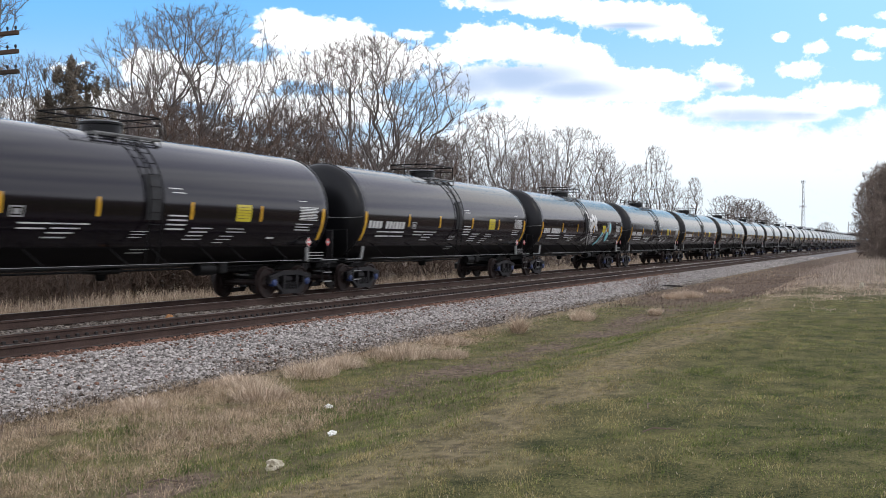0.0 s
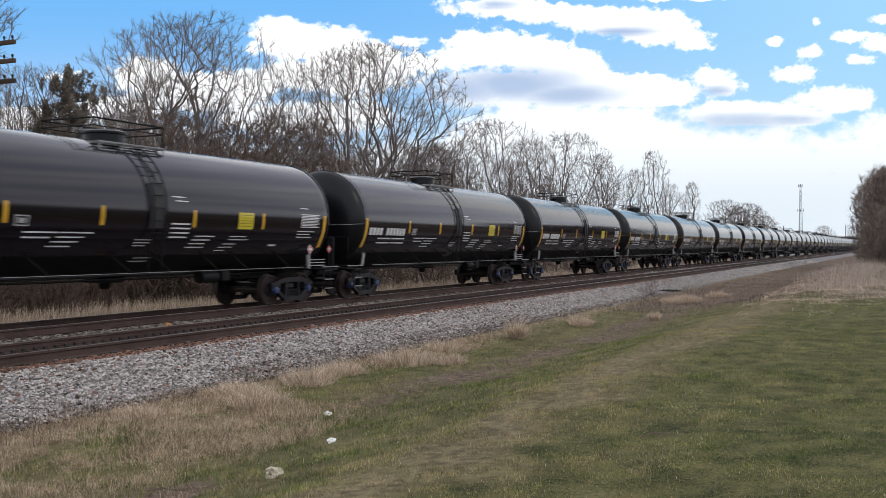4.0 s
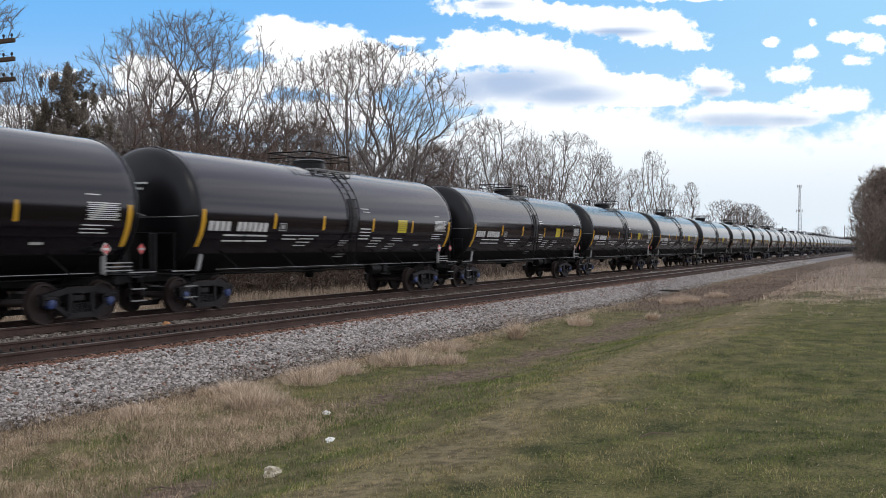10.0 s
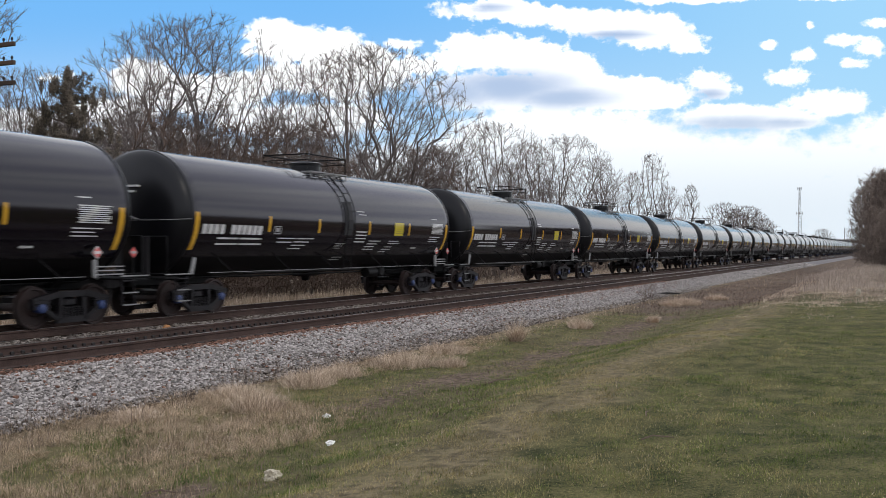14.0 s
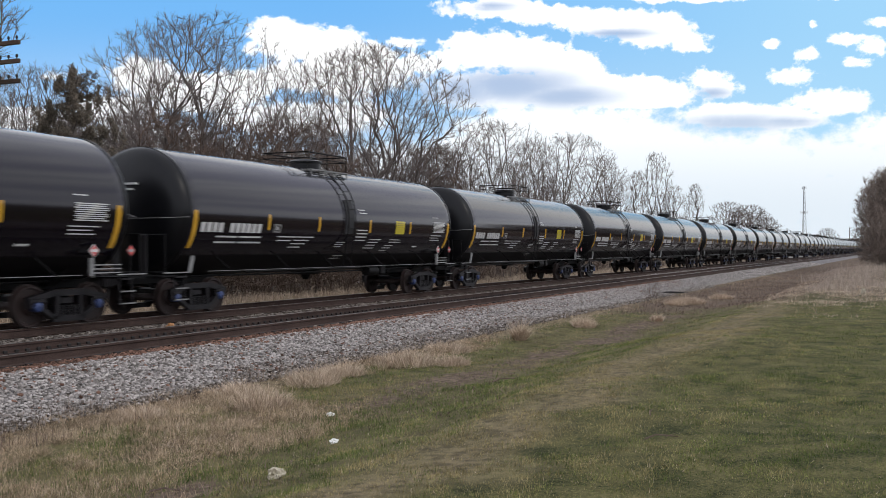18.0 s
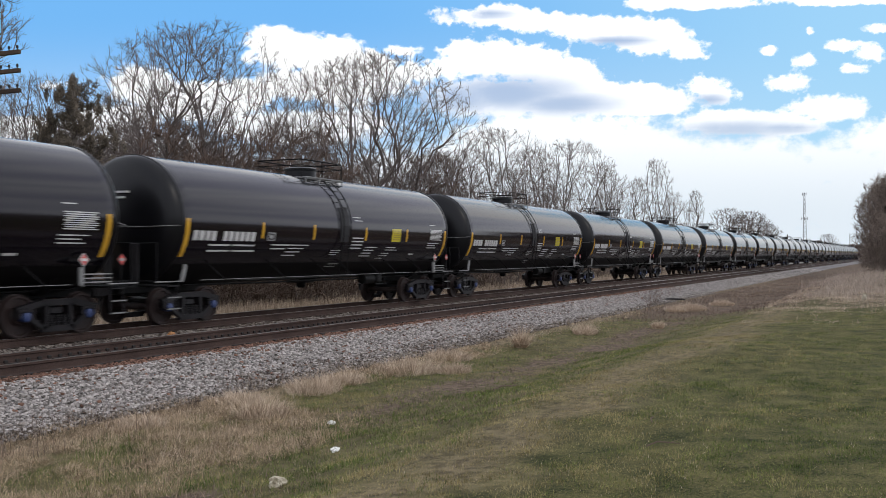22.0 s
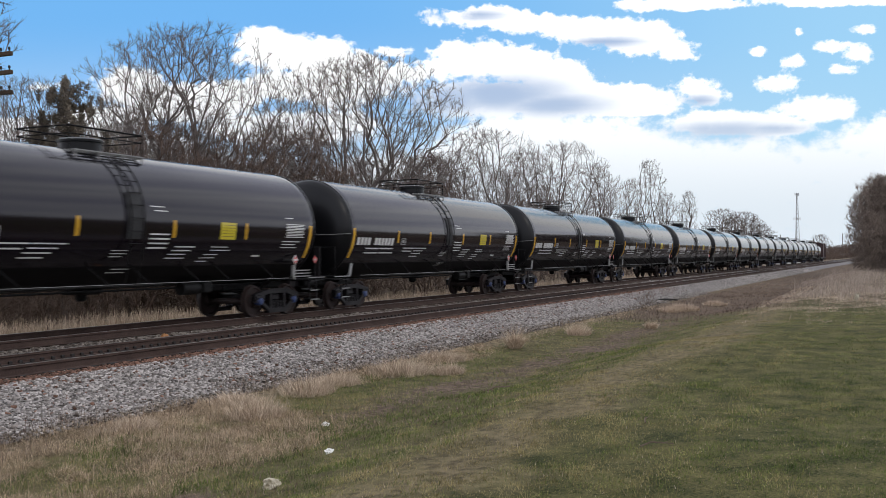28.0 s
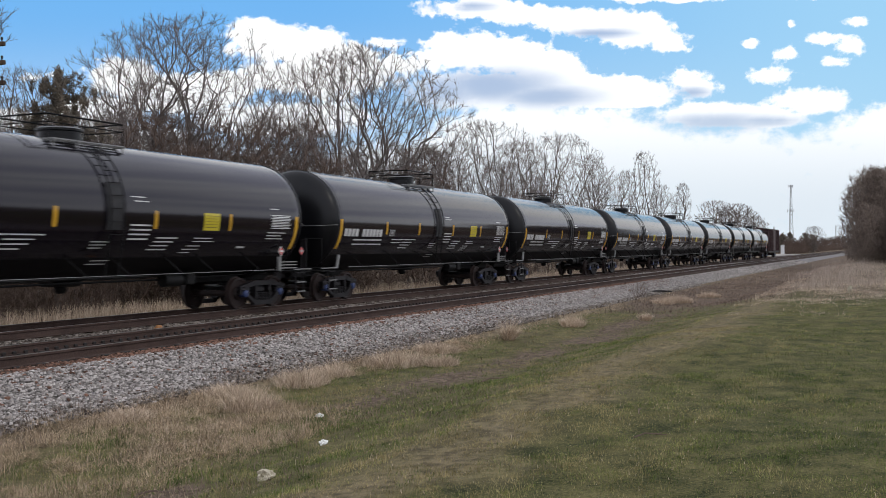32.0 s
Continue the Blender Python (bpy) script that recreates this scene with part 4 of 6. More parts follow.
    patch(s, -4.13, -3.95, 2.26, 2.37, rows=1)
    part("stencil_frame", s, M_GREY, c)
    # placards on their holders at the rear end, air reservoir and lamp bracket
    for x, y, board, ink in ((7.05, -1.52, M_WHITE, M_WHITE), (8.35, -1.40, M_IRON, M_GREY)):
        m = Matrix.Translation((x, y, 1.66)) @ Matrix.Rotation(radians(45), 4, "Y")
        ph = part("placard", Shape().box(-0.105, 0.105, -0.015, 0.0, -0.105, 0.105, 0.0, m), board, c, "square placard board set on its corner")
        part("placard_diamond", Shape().box(-0.088, 0.088, -0.021, -0.012, -0.088, 0.088, 0.0, m), M_RED, ph, "red and white hazard diamond")
        part("placard_mark", Shape().box(x - 0.09, x + 0.09, y - 0.026, y - 0.018, 1.63, 1.69), ink, ph)
        part("holder", Shape().tube([(x, y + 0.01, 1.60), (x, y + 0.01, 1.06)], 0.020, 6), M_PALE if board is M_WHITE else M_FRAME, c)
    s = Shape().box(6.98, 7.06, -1.52, -1.42, 1.08, 1.50, 0.02)
    for z in (1.16, 1.25, 1.34):
        s.box(7.05, 7.95, -1.50, -1.40, z - 0.014, z + 0.014)
    part("crossover_step", s, M_PALE, c, "pale worn steel end step")
    return c


def box_car():
    c = thing("box_car", "dull dark red buffer box car at the train's tail", "box car", "")
    L2, W, z0, z1 = 7.4, 1.5, 1.05, 4.35
    part("body", Shape().box(-L2, L2, -W, W, z0, z1, 0.04), M_BOX, c, smooth=0)
    s = Shape().extrude([(-W - 0.04, z1), (-W - 0.04, z1 + 0.05), (0, z1 + 0.22), (W + 0.04, z1 + 0.05), (W + 0.04, z1)], -L2 - 0.04, L2 + 0.04)
    part("roof", s, M_BOX, c, smooth=0)
    for y in (-1, 1):
        for k in range(19):
            x = -L2 + 0.25 + k * (2 * L2 - 0.5) / 18
            if abs(x) > 1.6:
                part("side_post", Shape().box(x - 0.06, x + 0.06, min(y * W, y * (W + 0.07)), max(y * W, y * (W + 0.07)), z0 + 0.05, z1 - 0.05, 0.015), M_BOX, c, smooth=0)
        part("door", Shape().box(-1.5, 1.5, min(y * W, y * (W + 0.09)), max(y * W, y * (W + 0.09)), z0 + 0.05, z1 - 0.15, 0.03), M_BOX, c, smooth=0)
        part("side_sill", Shape().box(-L2, L2, min(y * 1.35, y * 1.52), max(y * 1.35, y * 1.52), 0.82, z0, 0.02), M_FRAME, c, smooth=0)
    for e in (-1, 1):
        for k in range(7):
            z = z0 + 0.35 + k * 0.42
            part("end_rib", Shape().tube([(e * (L2 + 0.02), -W + 0.12, z), (e * (L2 + 0.02), W - 0.12, z)], 0.06, 8), M_BOX, c)
        s = Shape()
        for dy in (-1.42, -1.02):
            s.tube([(e * (L2 + 0.12), dy, 0.6), (e * (L2 + 0.12), dy, 4.2)], 0.02, 5)
        for k in range(9):
            s.tube([(e * (L2 + 0.12), -1.42, 0.7 + k * 0.4), (e * (L2 + 0.12), -1.02, 0.7 + k * 0.4)], 0.016, 5)
        part("end_ladder", s, M_FRAME, c)
        truck(c, e * 5.4)
        coupler(c, e, 8.2)
    part("centre_sill", Shape().box(-L2, L2, -0.3, 0.3, 0.72, 1.05, 0.02), M_FRAME, c)
    return c


FIRST, LAST = -12, 35
CARS = []
proto = tank_car()
for n in range(FIRST, LAST + 1):
    CARS.append((n, proto if n == FIRST else copy_thing(proto, pose(0, FAR_Y, 0))))


def stroke(s, pts, wide, lift=0.012):
    """A sprayed stroke along points (along, up) on the tank's flank, with rounded turns."""
    pts = [Vector((*p, 0)) for p in pts]
    fine = []
    for i in range(len(pts) - 1):
        a, b, c, d = pts[max(i - 1, 0)], pts[i], pts[i + 1], pts[min(i + 2, len(pts) - 1)]
        for k in range(6):
            t = k / 6
            fine.append(b * (1 - t) + c * t + ((c - a) * (t * (1 - t) ** 2) - (d - b) * (t * t * (1 - t))) * 0.5)
    fine.append(pts[-1])
    rows = []
    for i, p in enumerate(fine):
        d = (fine[min(i + 1, len(fine) - 1)] - fine[max(i - 1, 0)]).normalized()
        w = Vector((-d.y, d.x, 0)) * wide * 0.5 * (0.75 + 0.25 * math.sin(i * 1.7))
        rows.append((p - w, p + w))
    vs = [(q.x, -math.sqrt(max(r * r - (q.y - ZC) ** 2, 0.01)), q.y) for r in (R + lift, R - 0.004) for row in rows for q in row]
    n = 2 * len(rows)
    fs = [(2 * k, 2 * k + 1, 2 * k + 3, 2 * k + 2) for k in range(len(rows) - 1)] + [(2 * k, 2 * k + 2, n + 2 * k + 2, n + 2 * k) for k in range(len(rows) - 1)] + [(2 * k + 1, n + 2 * k + 1, n + 2 * k + 3, 2 * k + 3) for k in range(len(rows) - 1)]
    return s.add(vs, fs)


def sprayed_oval(cx, cz, rx, rz, lift):
    s = Shape()
    ring = [(cx + rx * math.cos(a), cz + rz * math.sin(a)) for a in (math.tau * k / 28 for k in range(28))]
    vs = [(x, -math.sqrt(r * r - (z - ZC) ** 2), z) for r in (R + lift, R - 0.005) for x, z in [(cx, cz)] + ring]
    return s.add(vs, [(0, 1 + k, 1 + (k + 1) % 28) for k in range(28)] + [(1 + k, 30 + k, 30 + (k + 1) % 28, 1 + (k + 1) % 28) for k in range(28)])


def graffiti(car):
    """Sprayed shapes on one car's flank."""
    car["label"] = "glossy black tank car with white and teal spray-painted graffiti"
    for pts, wide in (([(0.10, 3.35), (0.45, 3.12), (0.62, 2.78), (0.42, 2.42)], 0.30), ([(0.22, 2.98), (0.30, 2.48)], 0.26), ([(0.62, 2.45), (1.0, 2.62), (1.22, 3.10), (1.52, 3.12), (1.62, 2.65), (1.42, 2.34)], 0.24),
                      ([(0.72, 2.95), (1.18, 2.90)], 0.20), ([(0.95, 2.52), (1.40, 2.78)], 0.20), ([(1.82, 3.22), (2.02, 2.92), (1.72, 2.74), (2.12, 2.34)], 0.20), ([(0.35, 2.40), (0.95, 2.34)], 0.16)):
        part("sprayed_letter", stroke(Shape(), pts, wide * 1.35), M_WHITE, car, "white sprayed shape")
    for pts, wide in (([(0.0, 1.85), (0.5, 2.15), (0.55, 1.75), (0.9, 1.98), (0.75, 1.60), (1.2, 1.92), (1.3, 1.60), (1.7, 1.98), (1.55, 1.65), (2.0, 1.82)], 0.12), ([(0.3, 1.60), (0.8, 1.75), (1.3, 1.54), (1.9, 1.70)], 0.10),
                      ([(0.2, 2.02), (0.8, 1.90)], 0.12), ([(2.95, 1.55), (3.45, 1.92), (3.85, 2.30)], 0.11), ([(3.2, 1.55), (3.75, 1.86)], 0.09), ([(3.86, 2.28), (4.05, 2.34), (4.15, 2.26)], 0.10)):
        part("sprayed_stroke", stroke(Shape(), pts, wide), M_GREY, car, "grey sprayed stroke")
    part("sprayed_stroke", stroke(Shape(), [(2.55, 1.50), (3.0, 1.92), (3.35, 2.22)], 0.20), M_TEAL, car, "teal sprayed stroke")
    for pts in ([(4.40, 2.86), (4.42, 2.50)], [(4.10, 2.56), (4.14, 2.28)]):
        part("sprayed_stroke", stroke(Shape(), pts, 0.15), M_WHITE, car, "white sprayed stroke")
    part("sprayed_stroke", stroke(Shape(), [(4.42, 2.50), (4.38, 2.26)], 0.14, 0.014), M_YELLOW, car, "orange sprayed stroke")
    part("sprayed_blob", sprayed_oval(4.42, 2.02, 0.27, 0.30, 0.016), M_TEAL, car, "teal sprayed blob")
    ring = part("sprayed_blob", sprayed_oval(4.90, 2.50, 0.30, 0.40, 0.013), M_GREY, car, "pale sprayed ring")
    part("sprayed_core", sprayed_oval(4.90, 2.52, 0.18, 0.28, 0.018), M_TEAL, ring, "teal sprayed middle of the ring")


graffiti(dict(CARS)[-10])
TAIL = box_car()


# ---- trees and brush ----
def crown_points(r, count, tall, wide, low, vase, lumpy):
    """Spots that a crown fills: narrow at its foot, widest at two thirds, domed on top, thinned out in lumps."""
    n = count * 4
    t, turn, out = r.beta(1.5, 1.15, n), r.uniform(0, math.tau, n), r.random(n) ** 0.52
    full = np.minimum(1, vase + (1.35 - vase) * t / 0.7) * np.sqrt(np.clip(1 - (np.clip(t - 0.5, 0, 1) / 0.52) ** 2, 0, 1))
    full = np.clip(full, 0, 1) * (1 + 0.16 * np.sin(2 * turn + tall) + 0.10 * np.sin(5 * turn + 3 * t + wide))
    p = np.stack([np.cos(turn) * out * full * wide, np.sin(turn) * out * full * wide, tall * (low + (1 - low) * t)], 1)
    gap = np.sin(p[:, 0] * 6 / wide + 1.3 * np.sin(p[:, 2] * 5 / wide)) + np.sin(p[:, 1] * 7 / wide + p[:, 2] * 3 / wide + tall) + 0.8 * np.sin(p[:, 2] * 8 / wide - p[:, 0] * 3 / wide)
    p = p[gap * lumpy + r.normal(0, 0.5, n) > -0.6]
    return p[:count]


def branch_out(start, parent, goals, direct):
    """Joins the goals to the start nodes one by one, each by the shortest wood; direct: how much a short way back to the root counts."""
    first, total = len(start), len(start) + len(goals)
    nodes, par, path = np.zeros((total, 3)), np.zeros(total, int), np.zeros(total)
    nodes[:first], par[:first] = start, parent
    for k in range(1, first):
        path[k] = path[par[k]] + np.linalg.norm(nodes[k] - nodes[par[k]])
    d = np.linalg.norm(goals[:, None] - nodes[None, :first], axis=2)
    cost = d + direct * path[None, :first]
    near = cost.argmin(1)
    best = cost[np.arange(len(goals)), near]
    for k in range(first, total):
        g = int(best.argmin())
        nodes[k], par[k] = goals[g], near[g]
        path[k] = path[par[k]] + np.linalg.norm(nodes[k] - nodes[par[k]])
        best[g] = np.inf
        c = np.sqrt(((goals - nodes[k]) ** 2).sum(1)) + direct * path[k]
        better = (c < best) & np.isfinite(best)
        best[better], near[better] = c[better], k
    kids = np.bincount(par[1:], minlength=total)
    heir = np.zeros(total, int)
    heir[par[1:]] = np.arange(1, total)
    for _ in range(2):
        soft = nodes.copy()
        k = np.nonzero((kids > 0) & (np.arange(total) >= 1))[0]
        soft[k] = nodes[k] * 0.5 + nodes[par[k]] * 0.25 + nodes[heir[k]] * 0.25
        nodes = soft
    way = nodes - nodes[par]
    far = np.linalg.norm(way, axis=1, keepdims=True)
    way /= far + 1e-9
    return nodes, par, way, kids


def tree_proto(seed, tall, wide, stems=5, spread=0.6, count=900, step=0.3, thick=0.3, low=0.3, fork=0.12, vase=0.35, twig=0.4, bushy=2, fine=0.008, lumpy=0.45, mat=None, direct=0.35):
    """Meshes of one bare tree, tall metres high and wide in radius: trunk, branchwork, crown of twigs."""
    r = np.random.default_rng(seed)
    foot = tall * fork
    start, parent = [(0, 0, -0.15)], [0]
    rise = max(int(foot / step), 1)
    for k in range(1, rise + 1):
        start.append((0.06 * math.sin(k * 0.9 + seed), 0.06 * math.cos(k * 0.7 + seed), foot * k / rise))
        parent.append(k - 1)
    trunk_end = len(start)
    for k in range(stems):
        a = math.tau * (k + r.uniform(-0.3, 0.3)) / stems
        tilt = spread * (r.uniform(0.35, 1.1) if stems > 2 else r.uniform(0.1, 0.6))
        d = np.array([math.cos(a) * tilt, math.sin(a) * tilt, 1.0])
        d /= np.linalg.norm(d)
        at = trunk_end - 1 - int(r.integers(0, max(1, rise // 4 + 1)))
        p = np.array(start[at])
        for _ in range(int(tall * r.uniform(0.12, 0.3) / step)):
            d = d + r.normal(0, 0.06, 3)
            d /= np.linalg.norm(d)
            p = p + d * step
            start.append(tuple(p))
            parent.append(at)
            at = len(start) - 1
    goals = crown_points(r, count, tall, wide, low, vase, lumpy)
    nodes, par, way, kids = branch_out(start, parent, goals, direct)
    # thickness by what each node carries
    load = np.where(kids == 0, 1.0, 0.0)
    for k in range(len(nodes) - 1, 0, -1):
        load[par[k]] += load[k]
    load = np.maximum(load, 1)
    power = math.log(thick / (fine * 1.25)) / math.log(load[0])
    rad = fine * 1.25 * load ** power
    k = np.arange(1, len(nodes))
    rows = np.concatenate([nodes[par[k]], nodes[k], np.minimum(rad[par[k]], rad[k] * 1.25)[:, None], rad[k][:, None]], 1)
    stem = k < trunk_end
    rows[:trunk_end - 1, 6] *= 1.15
    stout = (rad[k] > 0.028) & ~stem
    # sprays of twigs on the thin wood
    tip = np.nonzero((rad < 0.024) & (np.arange(len(nodes)) >= trunk_end))[0]
    owner = np.repeat(tip, np.where(kids[tip] == 0, bushy + 2, bushy))
    d = way[owner] * 0.9 + r.normal(0, 0.42, (len(owner), 3))
    d[:, 2] += 0.36
    d /= np.linalg.norm(d, axis=1, keepdims=True)
    far = twig * r.uniform(0.45, 1.15, (len(owner), 1))
    p = nodes[owner] - way[owner] * step * r.random((len(owner), 1)) * 0.6
    mid = p + d * far * 0.4
    d2 = d + r.normal(0, 0.5, d.shape)
    d2 /= np.linalg.norm(d2, axis=1, keepdims=True)
    one = np.full((len(owner), 1), fine)
    tips = np.concatenate([np.concatenate([p, p + d * far, one * 1.2, one], 1), np.concatenate([mid, mid + d2 * far * 0.55, one, one], 1)])
    thin = rows[~stout & ~stem]
    out = [("trunk", sticks("trunk", rows[stem], 9, mat or M_BARK)), ("branchwork", sticks("branchwork", rows[stout], 5, mat or M_BARK))] if stout.any() else [("trunk", sticks("trunk", rows[stem], 7, mat or M_BARK))]
    return out + [("crown", twiggy("crown", thin, tips, mat or M_TWIG))]


def plant(meshes, x, y, rz, size, name, label, category, group):
    e = thing(name, label, category, group, (x, y, float(height(x, y)) - 0.05), rz)
    for nm, me in meshes:
        ob = part(nm, me, None, e)
        if nm != "trunk":
            tagged(ob, kind="stuff")
    e.scale = (size,) * 3
    return e


BIG = [tree_proto(38, 13.8, 6.6, 8, 1.0, 2800, 0.26, 0.35, 0.18, 0.12, 0.5, 0.52, 3, 0.0070, 0.55, None, 0.46),
       tree_proto(12, 13.6, 6.4, 12, 1.1, 3200, 0.26, 0.40, 0.14, 0.10, 0.45, 0.52, 3, 0.0075, 0.45, None, 0.52),
       tree_proto(13, 12.0, 4.3, 4, 0.7, 1000, 0.30, 0.18, 0.20, 0.14, 0.4, 0.56, 2, 0.008, 0.6, None, 0.55),
       tree_proto(14, 12.0, 3.8, 3, 0.6, 880, 0.30, 0.16, 0.20, 0.10, 0.4, 0.56, 2, 0.008, 0.6, None, 0.55),
       tree_proto(15, 12.0, 4.7, 5, 0.8, 1050, 0.30, 0.18, 0.16, 0.08, 0.4, 0.56, 2, 0.008, 0.6, None, 0.55),
       tree_proto(16, 12.6, 3.6, 3, 0.50, 900, 0.28, 0.28, 0.56, 0.45, 0.50, 0.50, 3, 0.008, 0.5)]
SLIM = [tree_proto(21, 11.5, 1.7, 1, 0.1, 520, 0.30, 0.14, 0.22, 0.30, 0.5, 0.56, 2, 0.008, 0.6, direct=0.6), tree_proto(22, 12.0, 1.9, 3, 0.24, 560, 0.30, 0.13, 0.2, 0.12, 0.45, 0.56, 2, 0.008, 0.6, direct=0.6), tree_proto(23, 10.5, 2.2, 4, 0.34, 560, 0.30, 0.12, 0.2, 0.06, 0.45, 0.56, 2, 0.008, 0.6, direct=0.6)]
SAPLING = [tree_proto(24, 7.5, 1.3, 1, 0.1, 260, 0.26, 0.06, 0.12, 0.15, 0.6, 0.52, 4, 0.0068), tree_proto(25, 8.0, 1.5, 2, 0.25, 280, 0.26, 0.055, 0.1, 0.08, 0.6, 0.52, 4, 0.0068), tree_proto(26, 7.0, 1.6, 3, 0.35, 280, 0.26, 0.05, 0.1, 0.05, 0.6, 0.52, 4, 0.0068)]
SHRUB = [tree_proto(31, 4.6, 1.8, 7, 0.6, 230, 0.24, 0.05, 0.05, 0.03, 0.7, 0.48, 3, 0.0080, 0.3, M_BRUSH), tree_proto(32, 5.4, 1.7, 7, 0.45, 250, 0.24, 0.05, 0.05, 0.03, 0.7, 0.48, 3, 0.0080, 0.3, M_BRUSH), tree_proto(33, 3.8, 2.0, 8, 0.8, 230, 0.24, 0.05, 0.05, 0.03, 0.7, 0.48, 3, 0.0080, 0.3, M_BRUSH)]
DENSE = [tree_proto(41, 6.4, 1.7, 8, 0.35, 560, 0.28, 0.045, 0.03, 0.02, 0.85, 0.55, 4, 0.0105, 0.15, M_THICK), tree_proto(42, 6.4, 1.5, 7, 0.30, 540, 0.28, 0.045, 0.03, 0.02, 0.85, 0.55, 4, 0.0105, 0.15, M_THICK), tree_proto(43, 6.0, 1.8, 8, 0.45, 560, 0.28, 0.045, 0.03, 0.02, 0.85, 0.55, 4, 0.0105, 0.15, M_THICK)]
HAZY = [tree_proto(51, 5.5, 1.9, 6, 0.5, 120, 0.35, 0.10, 0.06, 0.04, 0.6, 0.6, 2, 0.034, 0.3, M_BRUSH), tree_proto(52, 5.0, 2.2, 6, 0.6, 120, 0.35, 0.10, 0.06, 0.04, 0.6, 0.6, 2, 0.034, 0.3, M_BRUSH)]
ROUND = [tree_proto(61, 11.0, 4.4, 6, 0.7, 760, 0.42, 0.24, 0.22, 0.14, 0.45, 0.7, 2, 0.016, 0.4), tree_proto(62, 11.0, 4.0, 5, 0.6, 700, 0.42, 0.24, 0.22, 0.14, 0.45, 0.7, 2, 0.016, 0.4)]


def at_bearing(u, y):
    """The spot on a line parallel to the track, y metres off, seen at u to the side of the view's middle."""
    t = math.tan(radians(TURN))
    return y * (1 + t * t) / (t - u) - y * t, y


def at_far(u, far):
    """The spot seen at u to the side of the view's middle, at that depth."""
    t = radians(TURN)
    return far * (math.cos(t) + u * math.sin(t)), far * (math.sin(t) - u * math.cos(t))


ROW = "bare trees along the far side"
for u, y, kind, size, rz in ((-0.256, 33, 0, 1.03, 60), (-0.080, 33, 1, 1.18, 60), (-0.537, 27, 5, 0.96, 20), (-0.418, 40, 2, 0.95, 200), (-0.315, 40, 4, 0.85, 90), (-0.02, 40, 4, 1.0, 220), (0.0, 44, 3, 1.05, 20),
                             (0.068, 44, 4, 1.1, 80), (0.152, 36, 2, 1.2, 60), (0.050, 33, 4, 1.16, 50), (0.085, 38, 2, 1.2, 140), (0.122, 33, 4, 1.25, 250), (0.018, 36, 2, 1.0, 10)):
    plant(BIG[kind], *at_bearing(u, y), rz, size, "bare_tree", "bare grey-brown deciduous tree in early spring", "tree", ROW)
rng = random.Random(8)
for k, u in enumerate((-0.485, -0.455, -0.425, -0.34, 0.10, 0.163, 0.190, 0.210, 0.226, 0.248)):
    plant(SLIM[k % 3], *at_bearing(u, rng.uniform(31, 36)), rng.uniform(0, 360), rng.uniform(0.78, 0.94) if u < 0.13 else rng.uniform(1.0, 1.35), "bare_tree", "slender bare tree with fine upright branches", "tree", ROW)
for k in range(118):
    u = -0.395 + 0.635 * ((k + rng.random()) / 118) ** 1.25
    plant(SAPLING[k % 3], *at_bearing(u, rng.uniform(28, 36)), rng.uniform(0, 360), rng.uniform(0.72, 1.22) * (0.85 if u > 0.02 else 1.08 if u > -0.31 else 0.95), "sapling", "thin bare brown sapling in the undergrowth", "tree", "saplings along the far side")
for k, (u, size) in enumerate(((0.282, 0.95), (0.293, 0.9), (0.303, 1.0), (0.313, 0.95), (0.322, 0.85))):
    plant(ROUND[k % 2], *at_bearing(u, 36), k * 77, size * 1.25, "bare_tree", "distant bare tree with a rounded crown", "tree", ROW)
for k in range(64):
    u = -0.48 + 0.78 * (k + rng.random()) / 64
    plant(SHRUB[k % 3], *at_bearing(u, rng.uniform(25.5, 31)), rng.uniform(0, 360), rng.uniform(1.05, 1.75) * (0.72 if u < -0.31 else 1.0 if u < 0.02 else 0.85), "brush", "tangled leafless brown undergrowth", "shrub", "brush along the far side")
for k in range(46):
    u = -0.48 + 0.70 * (k + rng.random()) / 46
    plant(SHRUB[k % 3], *at_bearing(u, rng.uniform(24.6, 27)), rng.uniform(0, 360), rng.uniform(0.35, 0.6), "brush", "low tangled leafless brown undergrowth", "shrub", "brush along the far side")
for k in range(16):
    u = -0.475 + 0.16 * (k + rng.random()) / 16
    plant((SAPLING if k % 2 else SHRUB)[k % 3], *at_bearing(u, rng.uniform(30, 35)), rng.uniform(0, 360), rng.uniform(0.62, 0.85) if k % 2 else rng.uniform(0.8, 1.1), "brush", "tangled leafless brown undergrowth", "shrub", "brush along the far side")
# thicket beside the near track
for k in range(48):
    row = k % 12
    x = 104 + rng.uniform(0, 12) + (k // 12) * 4
    y = x / 27.5 - 2.9 - row * 1.1 + rng.uniform(-0.5, 0.5)
    plant(DENSE[k % 3], x, y, rng.uniform(0, 360), rng.uniform(1.15, 1.5) if row > 2 else rng.uniform(1.3, 1.66), "thicket", "dense grey-brown leafless thicket", "shrub", "thicket beside the near track")
for k in range(18):
    x, y = 101 + rng.uniform(0, 6), 1.9 - (k % 9) * 0.95 + rng.uniform(-0.4, 0.4)
    plant(DENSE[k % 3], x, y, rng.uniform(0, 360), rng.uniform(0.5, 0.95), "thicket", "low grey-brown leafless thicket", "shrub", "thicket beside the near track")
